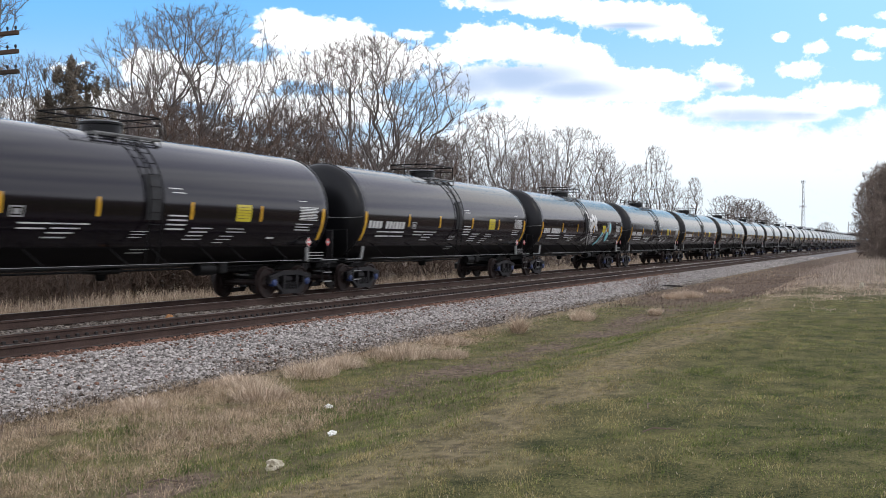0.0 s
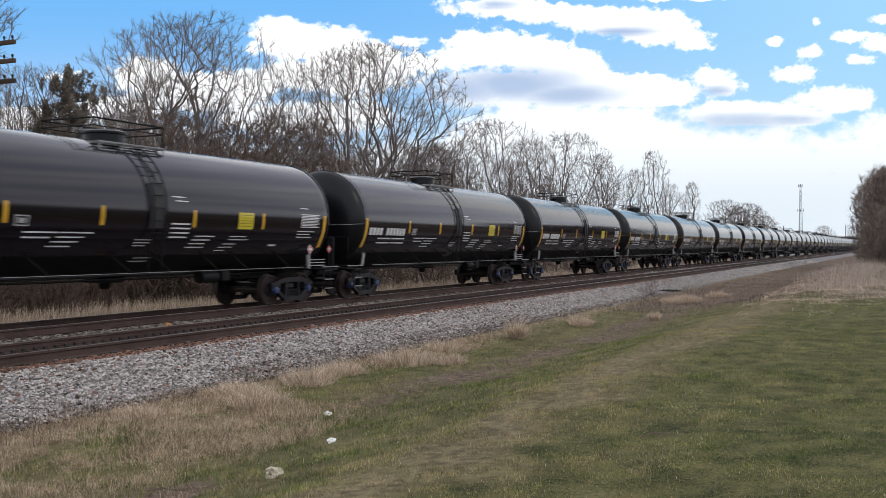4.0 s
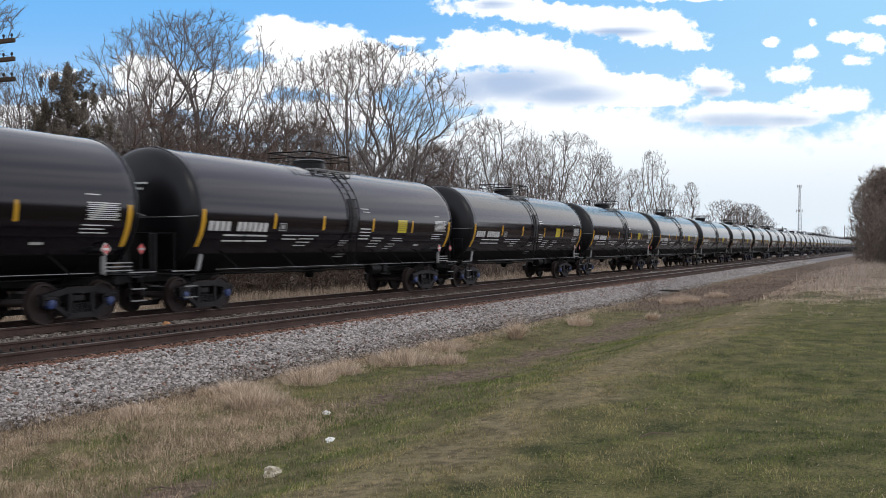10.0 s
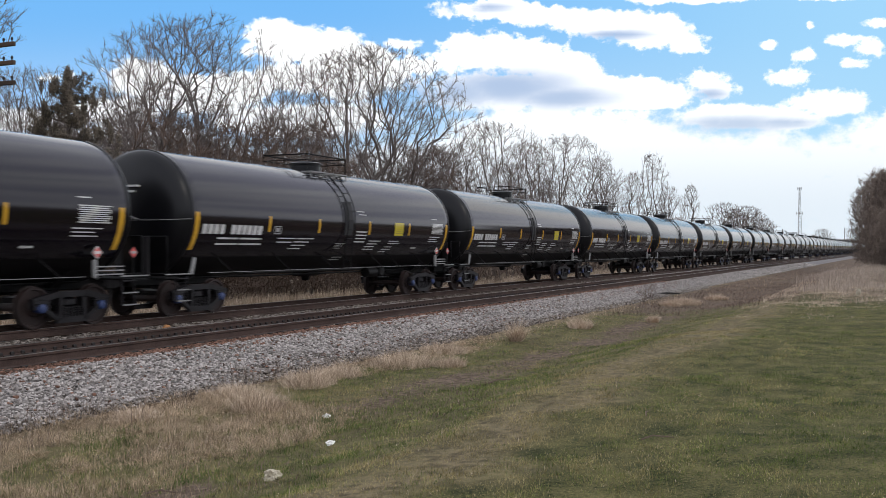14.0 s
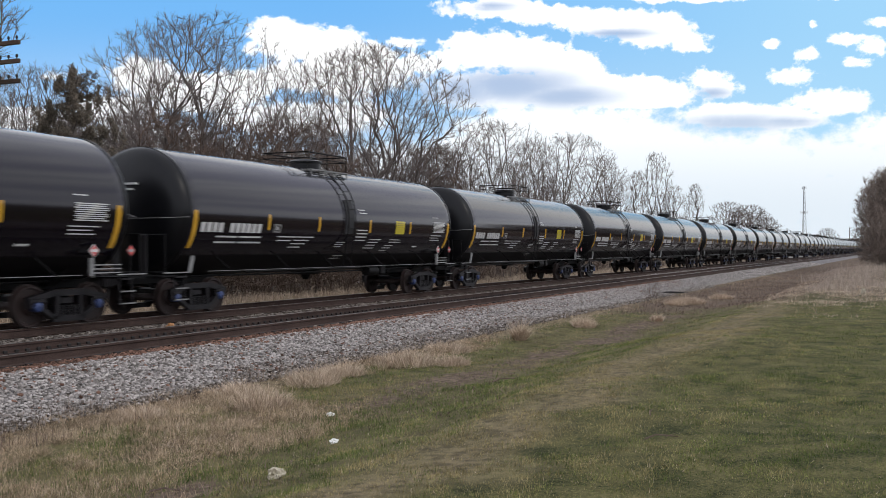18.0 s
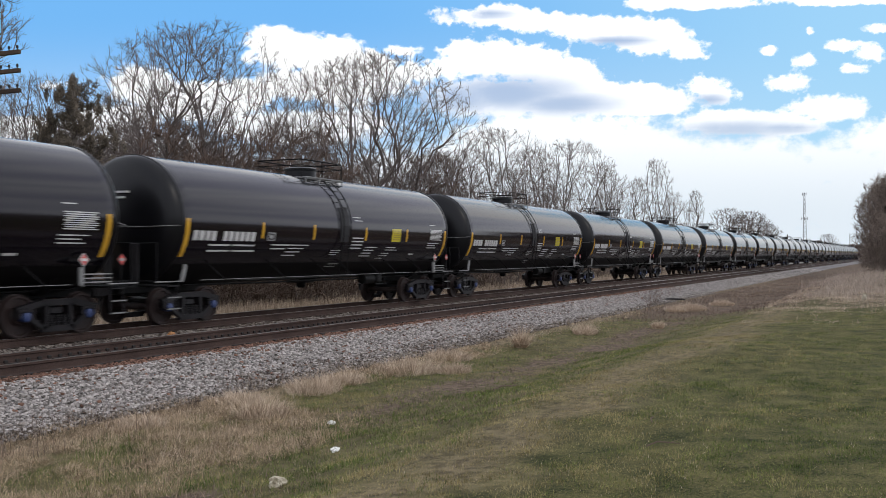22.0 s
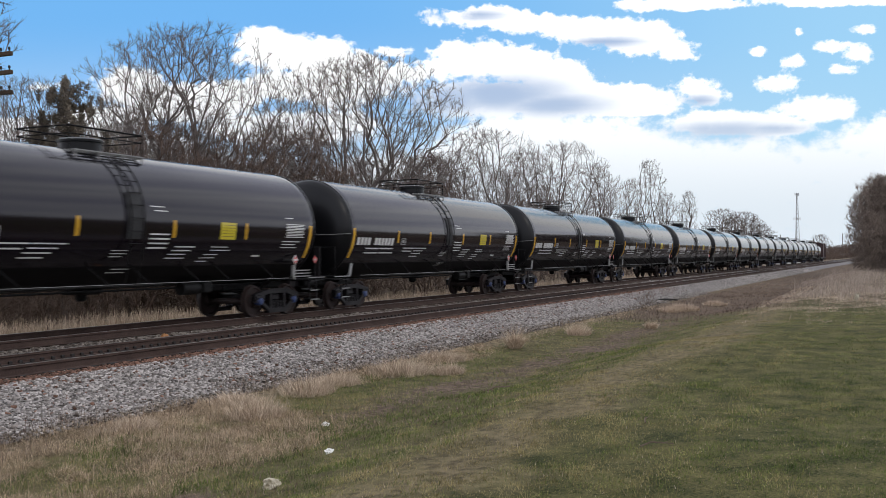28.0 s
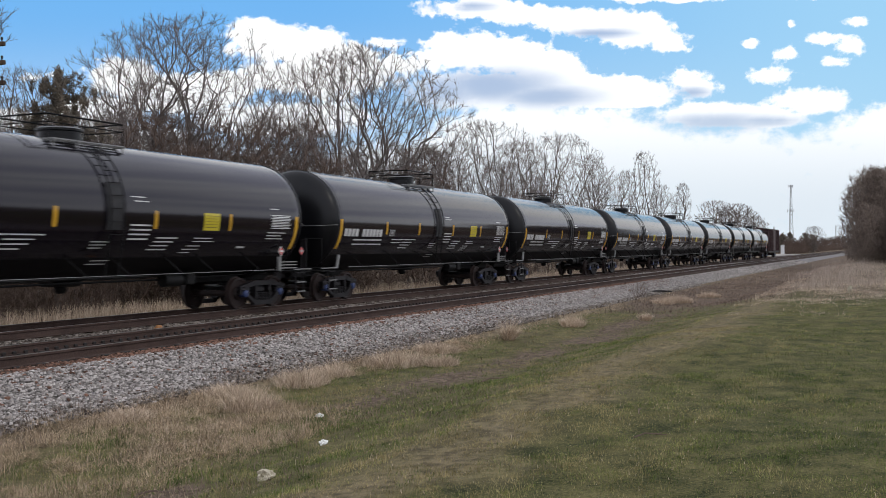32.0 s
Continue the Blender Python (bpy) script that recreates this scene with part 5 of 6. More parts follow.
# woods far along the line
plant(ROUND[0], *at_far(0.3810, 345), 40, 0.85, "bare_tree", "distant bare tree with a rounded crown", "tree", ROW)
for k in range(84):
    u = 0.350 + 0.082 * (k + rng.random()) / 84
    far = max(rng.uniform(300, 350), 26 / (0.4115 - 0.9114 * u))
    x, y = at_far(u, far)
    plant(HAZY[k % 2], x, y, rng.uniform(0, 360), rng.uniform(0.75, 1.0) * min(far / 330, 2.6), "far_brush", "hazy brown brush far along the line", "shrub", "woods far along the line")
for k in range(36):
    far = rng.uniform(330, 620)
    u = rng.uniform(0.335, 0.445)
    x, y = at_far(u, far)
    if -2 < y < 24:
        y = 26 + rng.uniform(0, 10)
    plant(HAZY[k % 2], x, y, rng.uniform(0, 360), rng.uniform(0.9, 1.3), "far_brush", "hazy brown brush far along the line", "shrub", "woods far along the line")


def needles(name, spots, mat, seed, size, count):
    """Clumps of short pointed needles round the given spots."""
    r = np.random.default_rng(seed)
    c = np.repeat(np.asarray(spots, float), count, axis=0)
    d = r.normal(size=c.shape)
    d /= np.linalg.norm(d, axis=1, keepdims=True)
    d[:, 2] += 0.35
    p = c + r.normal(size=c.shape) * size * 0.32
    q = p + d * size * r.uniform(0.5, 1.0, (len(c), 1))
    return sticks(name, np.concatenate([p, q, np.full((len(c), 1), size * 0.11), np.zeros((len(c), 1))], 1), 3, mat, True)


def conifer(seed, tall, wide, bottom, x, y, label, group, limbs_n=64, count=34, size=0.20):
    """A pine: whorls of limbs that turn up at their ends, each carrying upright brushes of needles."""
    r = random.Random(seed)
    e = thing("pine_tree", label, "tree", group, (x, y, float(height(x, y)) - 0.05))
    limbs, spots = [], []
    for k in range(limbs_n):
        f = (k + r.random()) / limbs_n
        z = tall * (bottom + (0.93 - bottom) * f)
        reach = wide * 0.5 * min(1.0, 0.16 + 1.55 * (1 - z / tall) ** 0.75) * r.uniform(0.6, 1.05)
        a = k * 2.4 + r.uniform(-0.4, 0.4)
        out = Vector((math.cos(a), math.sin(a), 0))
        p0, p1 = Vector((0, 0, z - 0.15 * reach)), Vector((0, 0, z)) + out * reach * 0.6
        p2 = Vector((0, 0, z + 0.28 * reach + 0.12)) + out * reach
        limbs += [(*p0, *p1, 0.035, 0.022), (*p1, *p2, 0.022, 0.010)]
        for j in range(4 + int(reach * 3.2)):
            g = r.uniform(0.35, 1.0)
            c = (p0.lerp(p1, g / 0.6) if g < 0.6 else p1.lerp(p2, (g - 0.6) / 0.4)) + Vector((r.gauss(0, 0.16), r.gauss(0, 0.16), r.gauss(0.02, 0.05)))
            tip = c + Vector((r.gauss(0, 0.08), r.gauss(0, 0.08), r.uniform(0.14, 0.38)))
            spots += [tuple(c.lerp(tip, q)) for q in (0.0, 0.35, 0.7, 1.0)]
    for j in range(10):
        spots.append((r.gauss(0, 0.06), r.gauss(0, 0.06), tall * r.uniform(0.92, 1.0)))
    part("trunk", sticks("trunk", [(0, 0, -0.2, 0, 0, tall * 0.5, 0.16, 0.10), (0, 0, tall * 0.5, 0.05, 0, tall * 0.97, 0.10, 0.02)], 8, M_BARK), None, e)
    part("branchwork", sticks("branchwork", limbs, 4, M_BARK), None, e)
    part("crown", needles("crown", spots, M_NEEDLE, seed, size, count), None, e, "dark green needle clumps")
    return e


conifer(3, 9.0, 4.9, 0.42, *at_bearing(-0.378, 27.0), "dark green pine among bare trees", "", 30, 26, 0.15)
for k, (u, far, t) in enumerate(((0.349, 330, 6.8), (0.356, 345, 7.4), (0.372, 380, 7.6), (0.379, 372, 7.0))):
    conifer(60 + k, t, 4.5, 0.1, *at_far(u, far), "dark evergreen far along the line", "evergreens far along the line", 26, 8, 0.42)


# ---- lesser things ----
def telegraph_pole():
    x, y = 20.4, 23.8
    e = thing("telegraph_pole", "weathered timber telegraph pole with three insulator crossarms", "utility pole", "", (x, y, float(height(x, y))))
    part("post", Shape().tube([(0, 0, -0.2), (0, 0, 4.5), (0.02, 0, 8.55)], [0.15, 0.13, 0.10], 12), M_POLE, e)
    for k, z in enumerate((8.22, 7.70, 7.14)):
        arm = part("crossarm", Shape().box(-0.15, -0.05, -1.52, 1.52, z - 0.06, z + 0.06, 0.012), M_TIE, e, smooth=0)
        for j in range(10):
            yy = -1.42 + j * 2.84 / 9
            part("insulator", Shape().lathe([(z + 0.06, 0.015), (z + 0.11, 0.015), (z + 0.11, 0.034), (z + 0.16, 0.034), (z + 0.19, 0.02)], 8, "z", (-0.10, yy, 0)), M_CLIP, arm)
        part("brace", Shape().tube([(-0.10, -0.7, z - 0.05), (-0.10, 0, z - 0.42), (-0.10, 0.7, z - 0.05)], 0.014, 5), M_CLIP, e)


def lattice_tower():
    x, y = at_far(0.3575, 650)
    e = thing("radio_tower", "slender grey lattice radio tower with antennas", "tower", "", (x, y, -0.4))
    tall, b, t = 42.5, 1.9, 0.45

    def leg(k, z):
        r, a = b + (t - b) * z / tall, math.tau * k / 3 + 0.4
        return (r * math.cos(a), r * math.sin(a), z)
    for k in range(3):
        part("leg", Shape().tube([leg(k, 0), leg(k, tall)], [0.17, 0.11], 6), M_GALV, e)
    s = Shape()
    for j in range(14):
        z0, z1 = tall * j / 14, tall * (j + 1) / 14
        for k in range(3):
            s.tube([leg(k, z0), leg((k + 1) % 3, z1)], 0.05, 4).tube([leg((k + 1) % 3, z0), leg(k, z1)], 0.05, 4).tube([leg(k, z1), leg((k + 1) % 3, z1)], 0.05, 4)
    tagged(part("bracing", s, M_GALV, e), kind="stuff")
    for z, r in ((25.5, 1.9), (41.5, 1.3)):
        part("antenna_ring", Shape().lathe([(z, r), (z + 0.15, r), (z + 0.15, r - 0.15), (z, r - 0.15)], 14, "z", closed=True), M_GALV, e)
        for k in range(6 if z > 30 else 4):
            a = math.tau * k / (6 if z > 30 else 4)
            px, py = r * math.cos(a), r * math.sin(a)
            part("antenna", Shape().box(px - 0.16, px + 0.16, py - 0.16, py + 0.16, z - 0.8, z + 1.0, 0.04), M_GALV, e)


def far_pole(u, far, tall):
    x, y = at_far(u, far)
    e = thing("utility_pole", "plain distant timber utility pole", "utility pole", "poles far along the line", (x, y, -0.4))
    part("post", Shape().tube([(0, 0, 0), (0, 0, tall)], [0.18, 0.13], 8), M_POLE, e)
    part("crossarm", Shape().box(-1.2, 1.2, -0.06, 0.06, tall - 0.8, tall - 0.66), M_POLE, e, smooth=0)


def signal_cabinet():
    x, y = at_far(0.3490, 275)
    e = thing("signal_cabinet", "white steel trackside signal cabinet", "cabinet", "", (x, y, float(height(x, y))))
    part("body", Shape().box(-0.55, 0.55, -0.45, 0.45, 0.3, 2.75, 0.04), M_HUT, e, smooth=0)
    part("roof", Shape().extrude([(-0.50, 2.75), (0.50, 2.75), (0.50, 2.82), (0, 2.95), (-0.50, 2.82)], -0.6, 0.6), M_HUT, e, smooth=0)
    part("door", Shape().box(-0.59, -0.55, -0.35, 0.35, 0.4, 2.5, 0.01), M_HUT, e, smooth=0)
    part("footing", Shape().box(-0.5, 0.5, -0.4, 0.4, -0.2, 0.3, 0.03), M_BED, e, smooth=0)


def crossing_road():
    """A pale gravel road that meets the line far along it, on the train's side."""
    y0 = 19.7 + float(bend(268))
    s = Shape().extrude([(y0, -0.9), (y0, -0.24), (y0 + 3, -0.22), (y0 + 45, -0.20), (y0 + 45, -0.9)], 263, 272)
    tagged(new("road", s.mesh("road", M_GRAVEL, 0)), "pale gravel road meeting the line far away", "road", kind="structure")


def stone(name, label, x, y, size, mat, seed, category="stone"):
    s, r = Shape(), random.Random(seed)
    b = bmesh.new()
    bmesh.ops.create_icosphere(b, subdivisions=3, radius=1)
    off = Vector((seed * 3.1, seed * 1.7, 0))
    for v in b.verts:
        k = 1 + 0.6 * noise.noise(v.co * 1.3 + off) + 0.4 * noise.noise(v.co * 3.3 + off) + 0.15 * noise.noise(v.co * 8 + off)
        v.co = Vector((v.co.x * size[0], v.co.y * size[1], v.co.z * size[2])) * 0.5 * k
    me = bpy.data.meshes.new(name)
    b.to_mesh(me)
    b.free()
    me.materials.append(mat)
    ob = tagged(new(name, me), label, category)
    ob.matrix_basis = pose(x, y, float(height(x, y)) + size[2] * 0.28, 0, 0, seed * 40)
    return ob


telegraph_pole()
lattice_tower()
far_pole(0.3405, 340, 9.0)
far_pole(0.4030, 420, 11.0)
far_pole(0.374, 520, 10.5)
signal_cabinet()
crossing_road()
stone("pale_stone", "pale buff limestone lump lying in the grass", 7.78, 5.27, (0.165, 0.13, 0.125), M_CHALK, 4)
stone("litter", "crumpled white paper on the grass", 10.04, 5.99, (0.13, 0.09, 0.06), M_PAPER, 5, "litter")
stone("litter", "small scrap of white paper on the grass", 11.8, 7.1, (0.10, 0.08, 0.07), M_PAPER, 7, "litter")
stone("tan_stone", "rusty tan stone lying between the tracks", 19.3, 16.15, (0.20, 0.15, 0.16), M_ORANGE, 9)
stone("pale_stone", "small pale stone in the dry grass", 40.0, 1.15, (0.14, 0.14, 0.30), M_CHALK, 12)


def fallen_stick(label, x, y, length, rz, thick, mat=M_WEED):
    e = thing("fallen_branch", label, "branch", "fallen branches", (x, y, float(height(x, y)) + thick + 0.01), rz)
    e.name = "fallen_branch"
    s = Shape().tube([(-length / 2, 0, 0), (-length / 6, length * 0.04, 0.03), (length / 6, -length * 0.02, 0.02), (length / 2, length * 0.05, 0.0)], [thick, thick * 0.95, thick * 0.8, thick * 0.5], 7)
    part("stem", s, mat, e)
    part("side_twig", Shape().tube([(length / 8, 0, 0.01), (length / 3, -length * 0.14, 0.05)], [thick * 0.5, thick * 0.2], 5), mat, e)


fallen_stick("dark fallen branch on the ballast edge", 49.2, 10.0, 1.0, -62, 0.06, M_CLIP)
fallen_stick("pale dead stick lying in the ditch", 14.6, 5.6, 0.6, -20, 0.012)
fallen_stick("short pale stick on the lawn", 9.3, 2.0, 0.35, -50, 0.008)
fallen_stick("short pale stick on the lawn", 10.6, 2.4, 0.3, 10, 0.008)
fallen_stick("thin dead stick in the flattened grass", 7.3, 6.1, 0.4, -70, 0.01)


# ---- ballast stones, grass ----
def scatter(zones, seed):
    """Points by density in boxes x0 x1 y0 y1 per square metre."""
    r = np.random.default_rng(seed)
    out = []
    for x0, x1, y0, y1, per in zones:
        n = int((x1 - x0) * (y1 - y0) * per)
        out.append(np.stack([r.uniform(x0, x1, n), r.uniform(y0, y1, n)], 1))
    return np.concatenate(out), r


def stones(name, zones, seed, lo, hi, mat, label, lift=0.03):
    p, r = scatter(zones, seed)
    p[:, 1] += bend(p[:, 0])
    n = len(p)
    cube = np.array([(x, y, z) for z in (-1, 1) for x, y in ((-1, -1), (1, -1), (1, 1), (-1, 1))], float) * 0.5
    v = cube[None] * r.uniform(0.6, 1.25, (n, 8, 3)) + r.normal(0, 0.07, (n, 8, 3))
    v[:, 4:, :2] *= r.uniform(0.45, 0.95, (n, 1, 1))
    size = r.uniform(lo, hi, (n, 1, 1)) * np.array([1.5, 1.0, 0.62])
    v *= size
    a, b = r.uniform(0, math.tau, n), r.normal(0, 0.6, n)
    ca, sa, cb, sb = np.cos(a), np.sin(a), np.cos(b), np.sin(b)
    x, y, z = v[..., 0].copy(), v[..., 1].copy(), v[..., 2].copy()
    y, z = y * cb[:, None] - z * sb[:, None], y * sb[:, None] + z * cb[:, None]
    v = np.stack([x * ca[:, None] - y * sa[:, None], x * sa[:, None] + y * ca[:, None], z], -1)
    base = np.stack([p[:, 0], p[:, 1], height(p[:, 0], p[:, 1]) + lift + r.uniform(-0.022, 0.03, n)], 1)
    v += base[:, None]
    q = np.array([(4, 5, 6, 7), (0, 1, 5, 4), (1, 2, 6, 5), (2, 3, 7, 6), (3, 0, 4, 7)])
    f = q[None] + (np.arange(n) * 8)[:, None, None]
    return tagged(new(name, raw_mesh(name, v.reshape(-1, 3), f.reshape(-1, 4), mat)), label, "ballast", kind="stuff")


stones("ballast_stones", [(7, 14, 10.2, 12.45, 1080), (14, 26, 10.75, 12.45, 900), (14, 26, 10.3, 10.75, 350), (26, 46, 10.3, 12.45, 480), (46, 85, 10.2, 12.4, 190), (7, 24, 9.9, 10.3, 100), (24, 60, 9.9, 10.3, 50)], 1, 0.020, 0.051, M_STONE, "angular grey crushed-stone ballast")
stones("far_ballast", [(85, 150, 10.2, 12.4, 60), (70, 130, 14.9, 16.7, 30)], 8, 0.06, 0.10, M_STONE, "grey ballast further along the track")
stones("track_ballast", [(10, 34, 14.9, 16.75, 330), (34, 70, 14.9, 16.7, 140), (10, 30, 12.9, 14.3, 120), (12, 40, 18.6, 20.3, 90)], 2, 0.035, 0.075, M_DIRTY, "grey crushed-stone ballast between the tracks")
stones("stained_ballast", [(7, 30, 12.38, 12.85, 600), (30, 60, 12.38, 12.8, 300), (7, 30, 11.8, 12.3, 80), (7, 30, 10.3, 11.8, 22), (30, 60, 11.0, 12.3, 20)], 3, 0.022, 0.052, M_RUSTY, "rust-stained ballast beside the rail", 0.04)


def blades(name, p, r, tall, wide, lean, mat, label, category, plain=False, mask=None, aim=None):
    """Single tapering grass blades at the given points."""
    if mask is not None:
        p = p[mask]
    n = len(p)
    h = tall(p, r) if callable(tall) else r.uniform(*tall, n)
    w = wide(p) if callable(wide) else np.full(n, wide)
    a, t, l = r.uniform(0, math.tau, n), r.uniform(0, math.tau, n), np.abs(r.normal(0, lean, n))
    if aim is not None:
        t, l = aim
    z = height(p[:, 0], p[:, 1]) - 0.01
    foot = np.stack([p[:, 0], p[:, 1], z], 1)
    side = np.stack([np.cos(a), np.sin(a), np.zeros(n)], 1) * w[:, None] * 0.5
    bend = np.stack([np.cos(t) * l, np.sin(t) * l, np.ones(n)], 1)
    bend /= np.linalg.norm(bend, axis=1, keepdims=True)
    mid = foot + bend * h[:, None] * 0.55
    bend2 = bend + np.stack([np.cos(t) * l, np.sin(t) * l, -0.3 * l], 1)
    bend2 /= np.linalg.norm(bend2, axis=1, keepdims=True)
    tip = mid + bend2 * h[:, None] * 0.5
    if plain:
        v = np.stack([foot - side, foot + side, foot + bend2 * h[:, None]], 1)
        return tagged(new(name, raw_mesh(name, v.reshape(-1, 3), np.arange(3 * n).reshape(-1, 3), mat)), label, category, kind="stuff")
    v = np.stack([foot - side, foot + side, mid + side * 0.7, mid - side * 0.7, tip], 1)
    k = np.arange(n)[:, None] * 5
    f = np.concatenate([k + [[0, 1, 2]], k + [[0, 2, 3]], k + [[3, 2, 4]]], 0)
    return tagged(new(name, raw_mesh(name, v.reshape(-1, 3), f, mat)), label, category, kind="stuff")


def wave(p, s, o):
    return swirl(p[:, 0], p[:, 1], s, o)


near = [(3, 9, -0.5, 8.5, 5200), (9, 15, -2, 9.2, 3900), (15, 23, -2, 9.4, 1700), (23, 36, -2, 9.4, 600), (36, 62, -3, 6.5, 130)]
grow_w = lambda p: 0.0035 + 0.00032 * p[:, 0]
pts, r = scatter(near, 4)
pts = pts[(pts[:, 1] > -0.05 * pts[:, 0]) & (pts[:, 1] < 1.25 * pts[:, 0]) & (pts[:, 0] + 0.45 * pts[:, 1] > 6.6)]
dead = wave(pts, 0.9, 3.0) * 0.55 + 0.5 * wave(pts, 2.9, 1.2) + 0.35 * wave(pts, 6.5, 5.0) - 0.42 * np.exp(-((pts[:, 1] - 5.8) / 1.3) ** 2) + 0.75 * np.exp(-((pts[:, 1] - 3.75) / 0.55) ** 2) - 0.10 * np.clip(2.2 - pts[:, 1], 0, 2) - 0.5 * np.exp(-((pts[:, 0] - 15) / 5) ** 2 - ((pts[:, 1] - 0.3) / 1.0) ** 2) + 0.3 * np.exp(-((pts[:, 0] - 5.5) / 2.5) ** 2) + 0.10 - 0.45 * np.exp(-((pts[:, 0] - 10) / 3) ** 2 - ((pts[:, 1] + 0.1) / 1.0) ** 2) + r.normal(0, 0.36, len(pts))
keep = (pts[:, 1] < 4.3 + 0.5 * wave(pts, 1.3, 1)) | (r.random(len(pts)) < 0.95)
keep &= r.random(len(pts)) > bare_earth(pts[:, 0], pts[:, 1]) * 1.15
keep &= r.random(len(pts)) > np.clip((pts[:, 0] - 30) / 9, 0, 0.85)
keep &= r.random(len(pts)) > 0.55 * np.clip(0.35 + wave(pts, 4.6, 2.0), 0, 1)
low = lambda p, r: r.uniform(0.020, 0.050, len(p)) * np.where(p[:, 1] < 4.2, 1.0, 1.35) * (1 + 0.45 * wave(p, 3.7, 7.0))
blades("lawn", pts, r, low, grow_w, 1.1, M_BLADE, "short olive-green mown grass", "grass", True, keep & (dead < 0.16) & (dead > -0.28))
blades("lush_lawn", pts, r, low, grow_w, 1.1, M_LUSH, "darker lush green mown grass", "grass", True, keep & (dead <= -0.28))
blades("straw_in_lawn", pts, r, low, grow_w, 1.7, M_STRAW, "scattered pale dead blades in the lawn", "grass", True, keep & (r.random(len(pts)) < 0.05 * np.clip((16 - pts[:, 0]) / 6, 0, 1)))
blades("dead_lawn_grass", pts, r, low, grow_w, 1.1, M_GOLD, "short dead tan grass among the green", "grass", True, keep & (dead >= 0.16))
pts, r = scatter([(5, 7.6, 5.6, 6.4, 2200), (5, 12.5, 6.4, 10.1, 2900), (12.5, 24, 8.8, 10.1, 800), (24, 45, 9.0, 10.2, 140), (45, 85, 3.5, 10.0, 20)], 6)
thick = wave(pts, 1.1, 0.5) + (pts[:, 1] - 8.1) * 0.35 + np.where(pts[:, 0] < 12.5, 0.35, 0) + r.normal(0, 0.3, len(pts)) - np.clip(pts[:, 0] - 20, 0, 20) * 0.01
blades("matted_grass", pts, r, lambda p, r: r.uniform(0.06, 0.16, len(p)) * (1 + 0.4 * wave(p, 2.2, 3)), lambda p: 0.0022 + 0.00018 * p[:, 0], 2.2, M_FLAT, "matted dead brown grass along the ditch", "grass", False, thick + 0.4 * wave(pts, 3.1, 2.2) > -0.12)
blades("dry_grass", pts, r, lambda p, r: r.uniform(0.05, 0.15, len(p)) * (1 + 0.4 * wave(p, 2.2, 3)), lambda p: 0.0028 + 0.0002 * p[:, 0], 2.2, M_STRAW, "pale dry grass beside the ballast", "grass", False, (thick > 0.55) & (r.random(len(pts)) < 0.35))
pts, r = scatter([(5, 12.8, 6.2, 9.4, 600), (12.8, 22, 8.2, 9.6, 200)], 66)
blades("green_shoots", pts, r, (0.05, 0.15), lambda p: 0.004 + 0.0002 * p[:, 0], 0.8, M_LUSH, "green shoots coming up through the dead grass", "grass", False, wave(pts, 1.6, 8) - (pts[:, 1] - 7) * 0.22 + r.normal(0, 0.25, len(pts)) > 0.25)
# tussocks of last year's grass, blades arching out and over from each middle
mid, r = scatter([(5, 12.8, 6.7, 9.9, 9), (12.8, 24, 8.9, 9.9, 4.5)], 61)
mid = mid[(wave(mid, 1.1, 0.5) + (mid[:, 1] - 7.6) * 0.45 > -0.35)]
big = r.uniform(0.6, 1.25, len(mid))
owner = np.repeat(np.arange(len(mid)), 240)
turn, gone = r.uniform(0, math.tau, len(owner)), np.sqrt(r.random(len(owner)))
pts = mid[owner] + np.stack([np.cos(turn), np.sin(turn) * 0.8], 1) * (gone * 0.17 * big[owner])[:, None]
tuft_tall = (0.08 + 0.11 * r.random(len(owner))) * big[owner] * (1.25 - 0.5 * gone)
blades("tussock_grass", pts, r, lambda p, r: tuft_tall, lambda p: 0.0022 + 0.00018 * p[:, 0], 1, M_FLAT, "tussocks of matted tan dead grass", "grass", False, None, (turn + r.normal(0, 1.2, len(owner)), gone * 1.9 + np.abs(r.normal(0, 0.5, len(owner)))))
pts, r = scatter([(6.5, 10.5, 8.9, 10.3, 420), (10.5, 14, 9.5, 10.35, 260), (14, 34, 9.5, 10.3, 90)], 31)
blades("dead_stalks", pts, r, lambda p, r: r.uniform(0.08, 0.34, len(p)), lambda p: 0.004 + 0.0002 * p[:, 0], 0.45, M_WEED, "grey dead stalks along the ballast toe", "weeds", False, wave(pts, 1.7, 5) + r.normal(0, 0.2, len(pts)) > 0.15)
stones("toe_ballast", [(7, 14, 9.85, 10.55, 420), (14, 30, 9.85, 10.85, 480), (30, 60, 9.85, 10.6, 130)], 13, 0.02, 0.045, M_DIRTY, "dirty weathered ballast along the toe of the slope")
pts, r = scatter([(5, 16, 4.6, 8.2, 420), (16, 34, 4.6, 9.2, 170), (34, 60, 4.4, 9.2, 40)], 21)
blades("leaf_litter", pts, r, lambda p, r: r.uniform(0.03, 0.09, len(p)), lambda p: 0.012 + 0.0006 * p[:, 0], 3.0, M_WEED, "dark leaf litter and broken stalks in the ditch", "litter", True, wave(pts, 1.2, 4) + r.normal(0, 0.3, len(pts)) > 0.1)
pts, r = scatter([(6.0, 7.8, 5.4, 6.7, 900), (7.4, 8.5, 4.9, 5.6, 500)], 23)
blades("dead_debris", pts, r, lambda p, r: r.uniform(0.03, 0.14, len(p)), 0.005, 3.2, M_WEED, "dead stalks and broken twigs on bare soil", "litter", False, np.exp(-((pts[:, 0] - 6.9) / 0.9) ** 2 - ((pts[:, 1] - 6.0) / 0.5) ** 2) + 0.7 * np.exp(-((pts[:, 0] - 7.9) / 0.4) ** 2 - ((pts[:, 1] - 5.2) / 0.3) ** 2) > r.random(len(pts)) * 0.9)
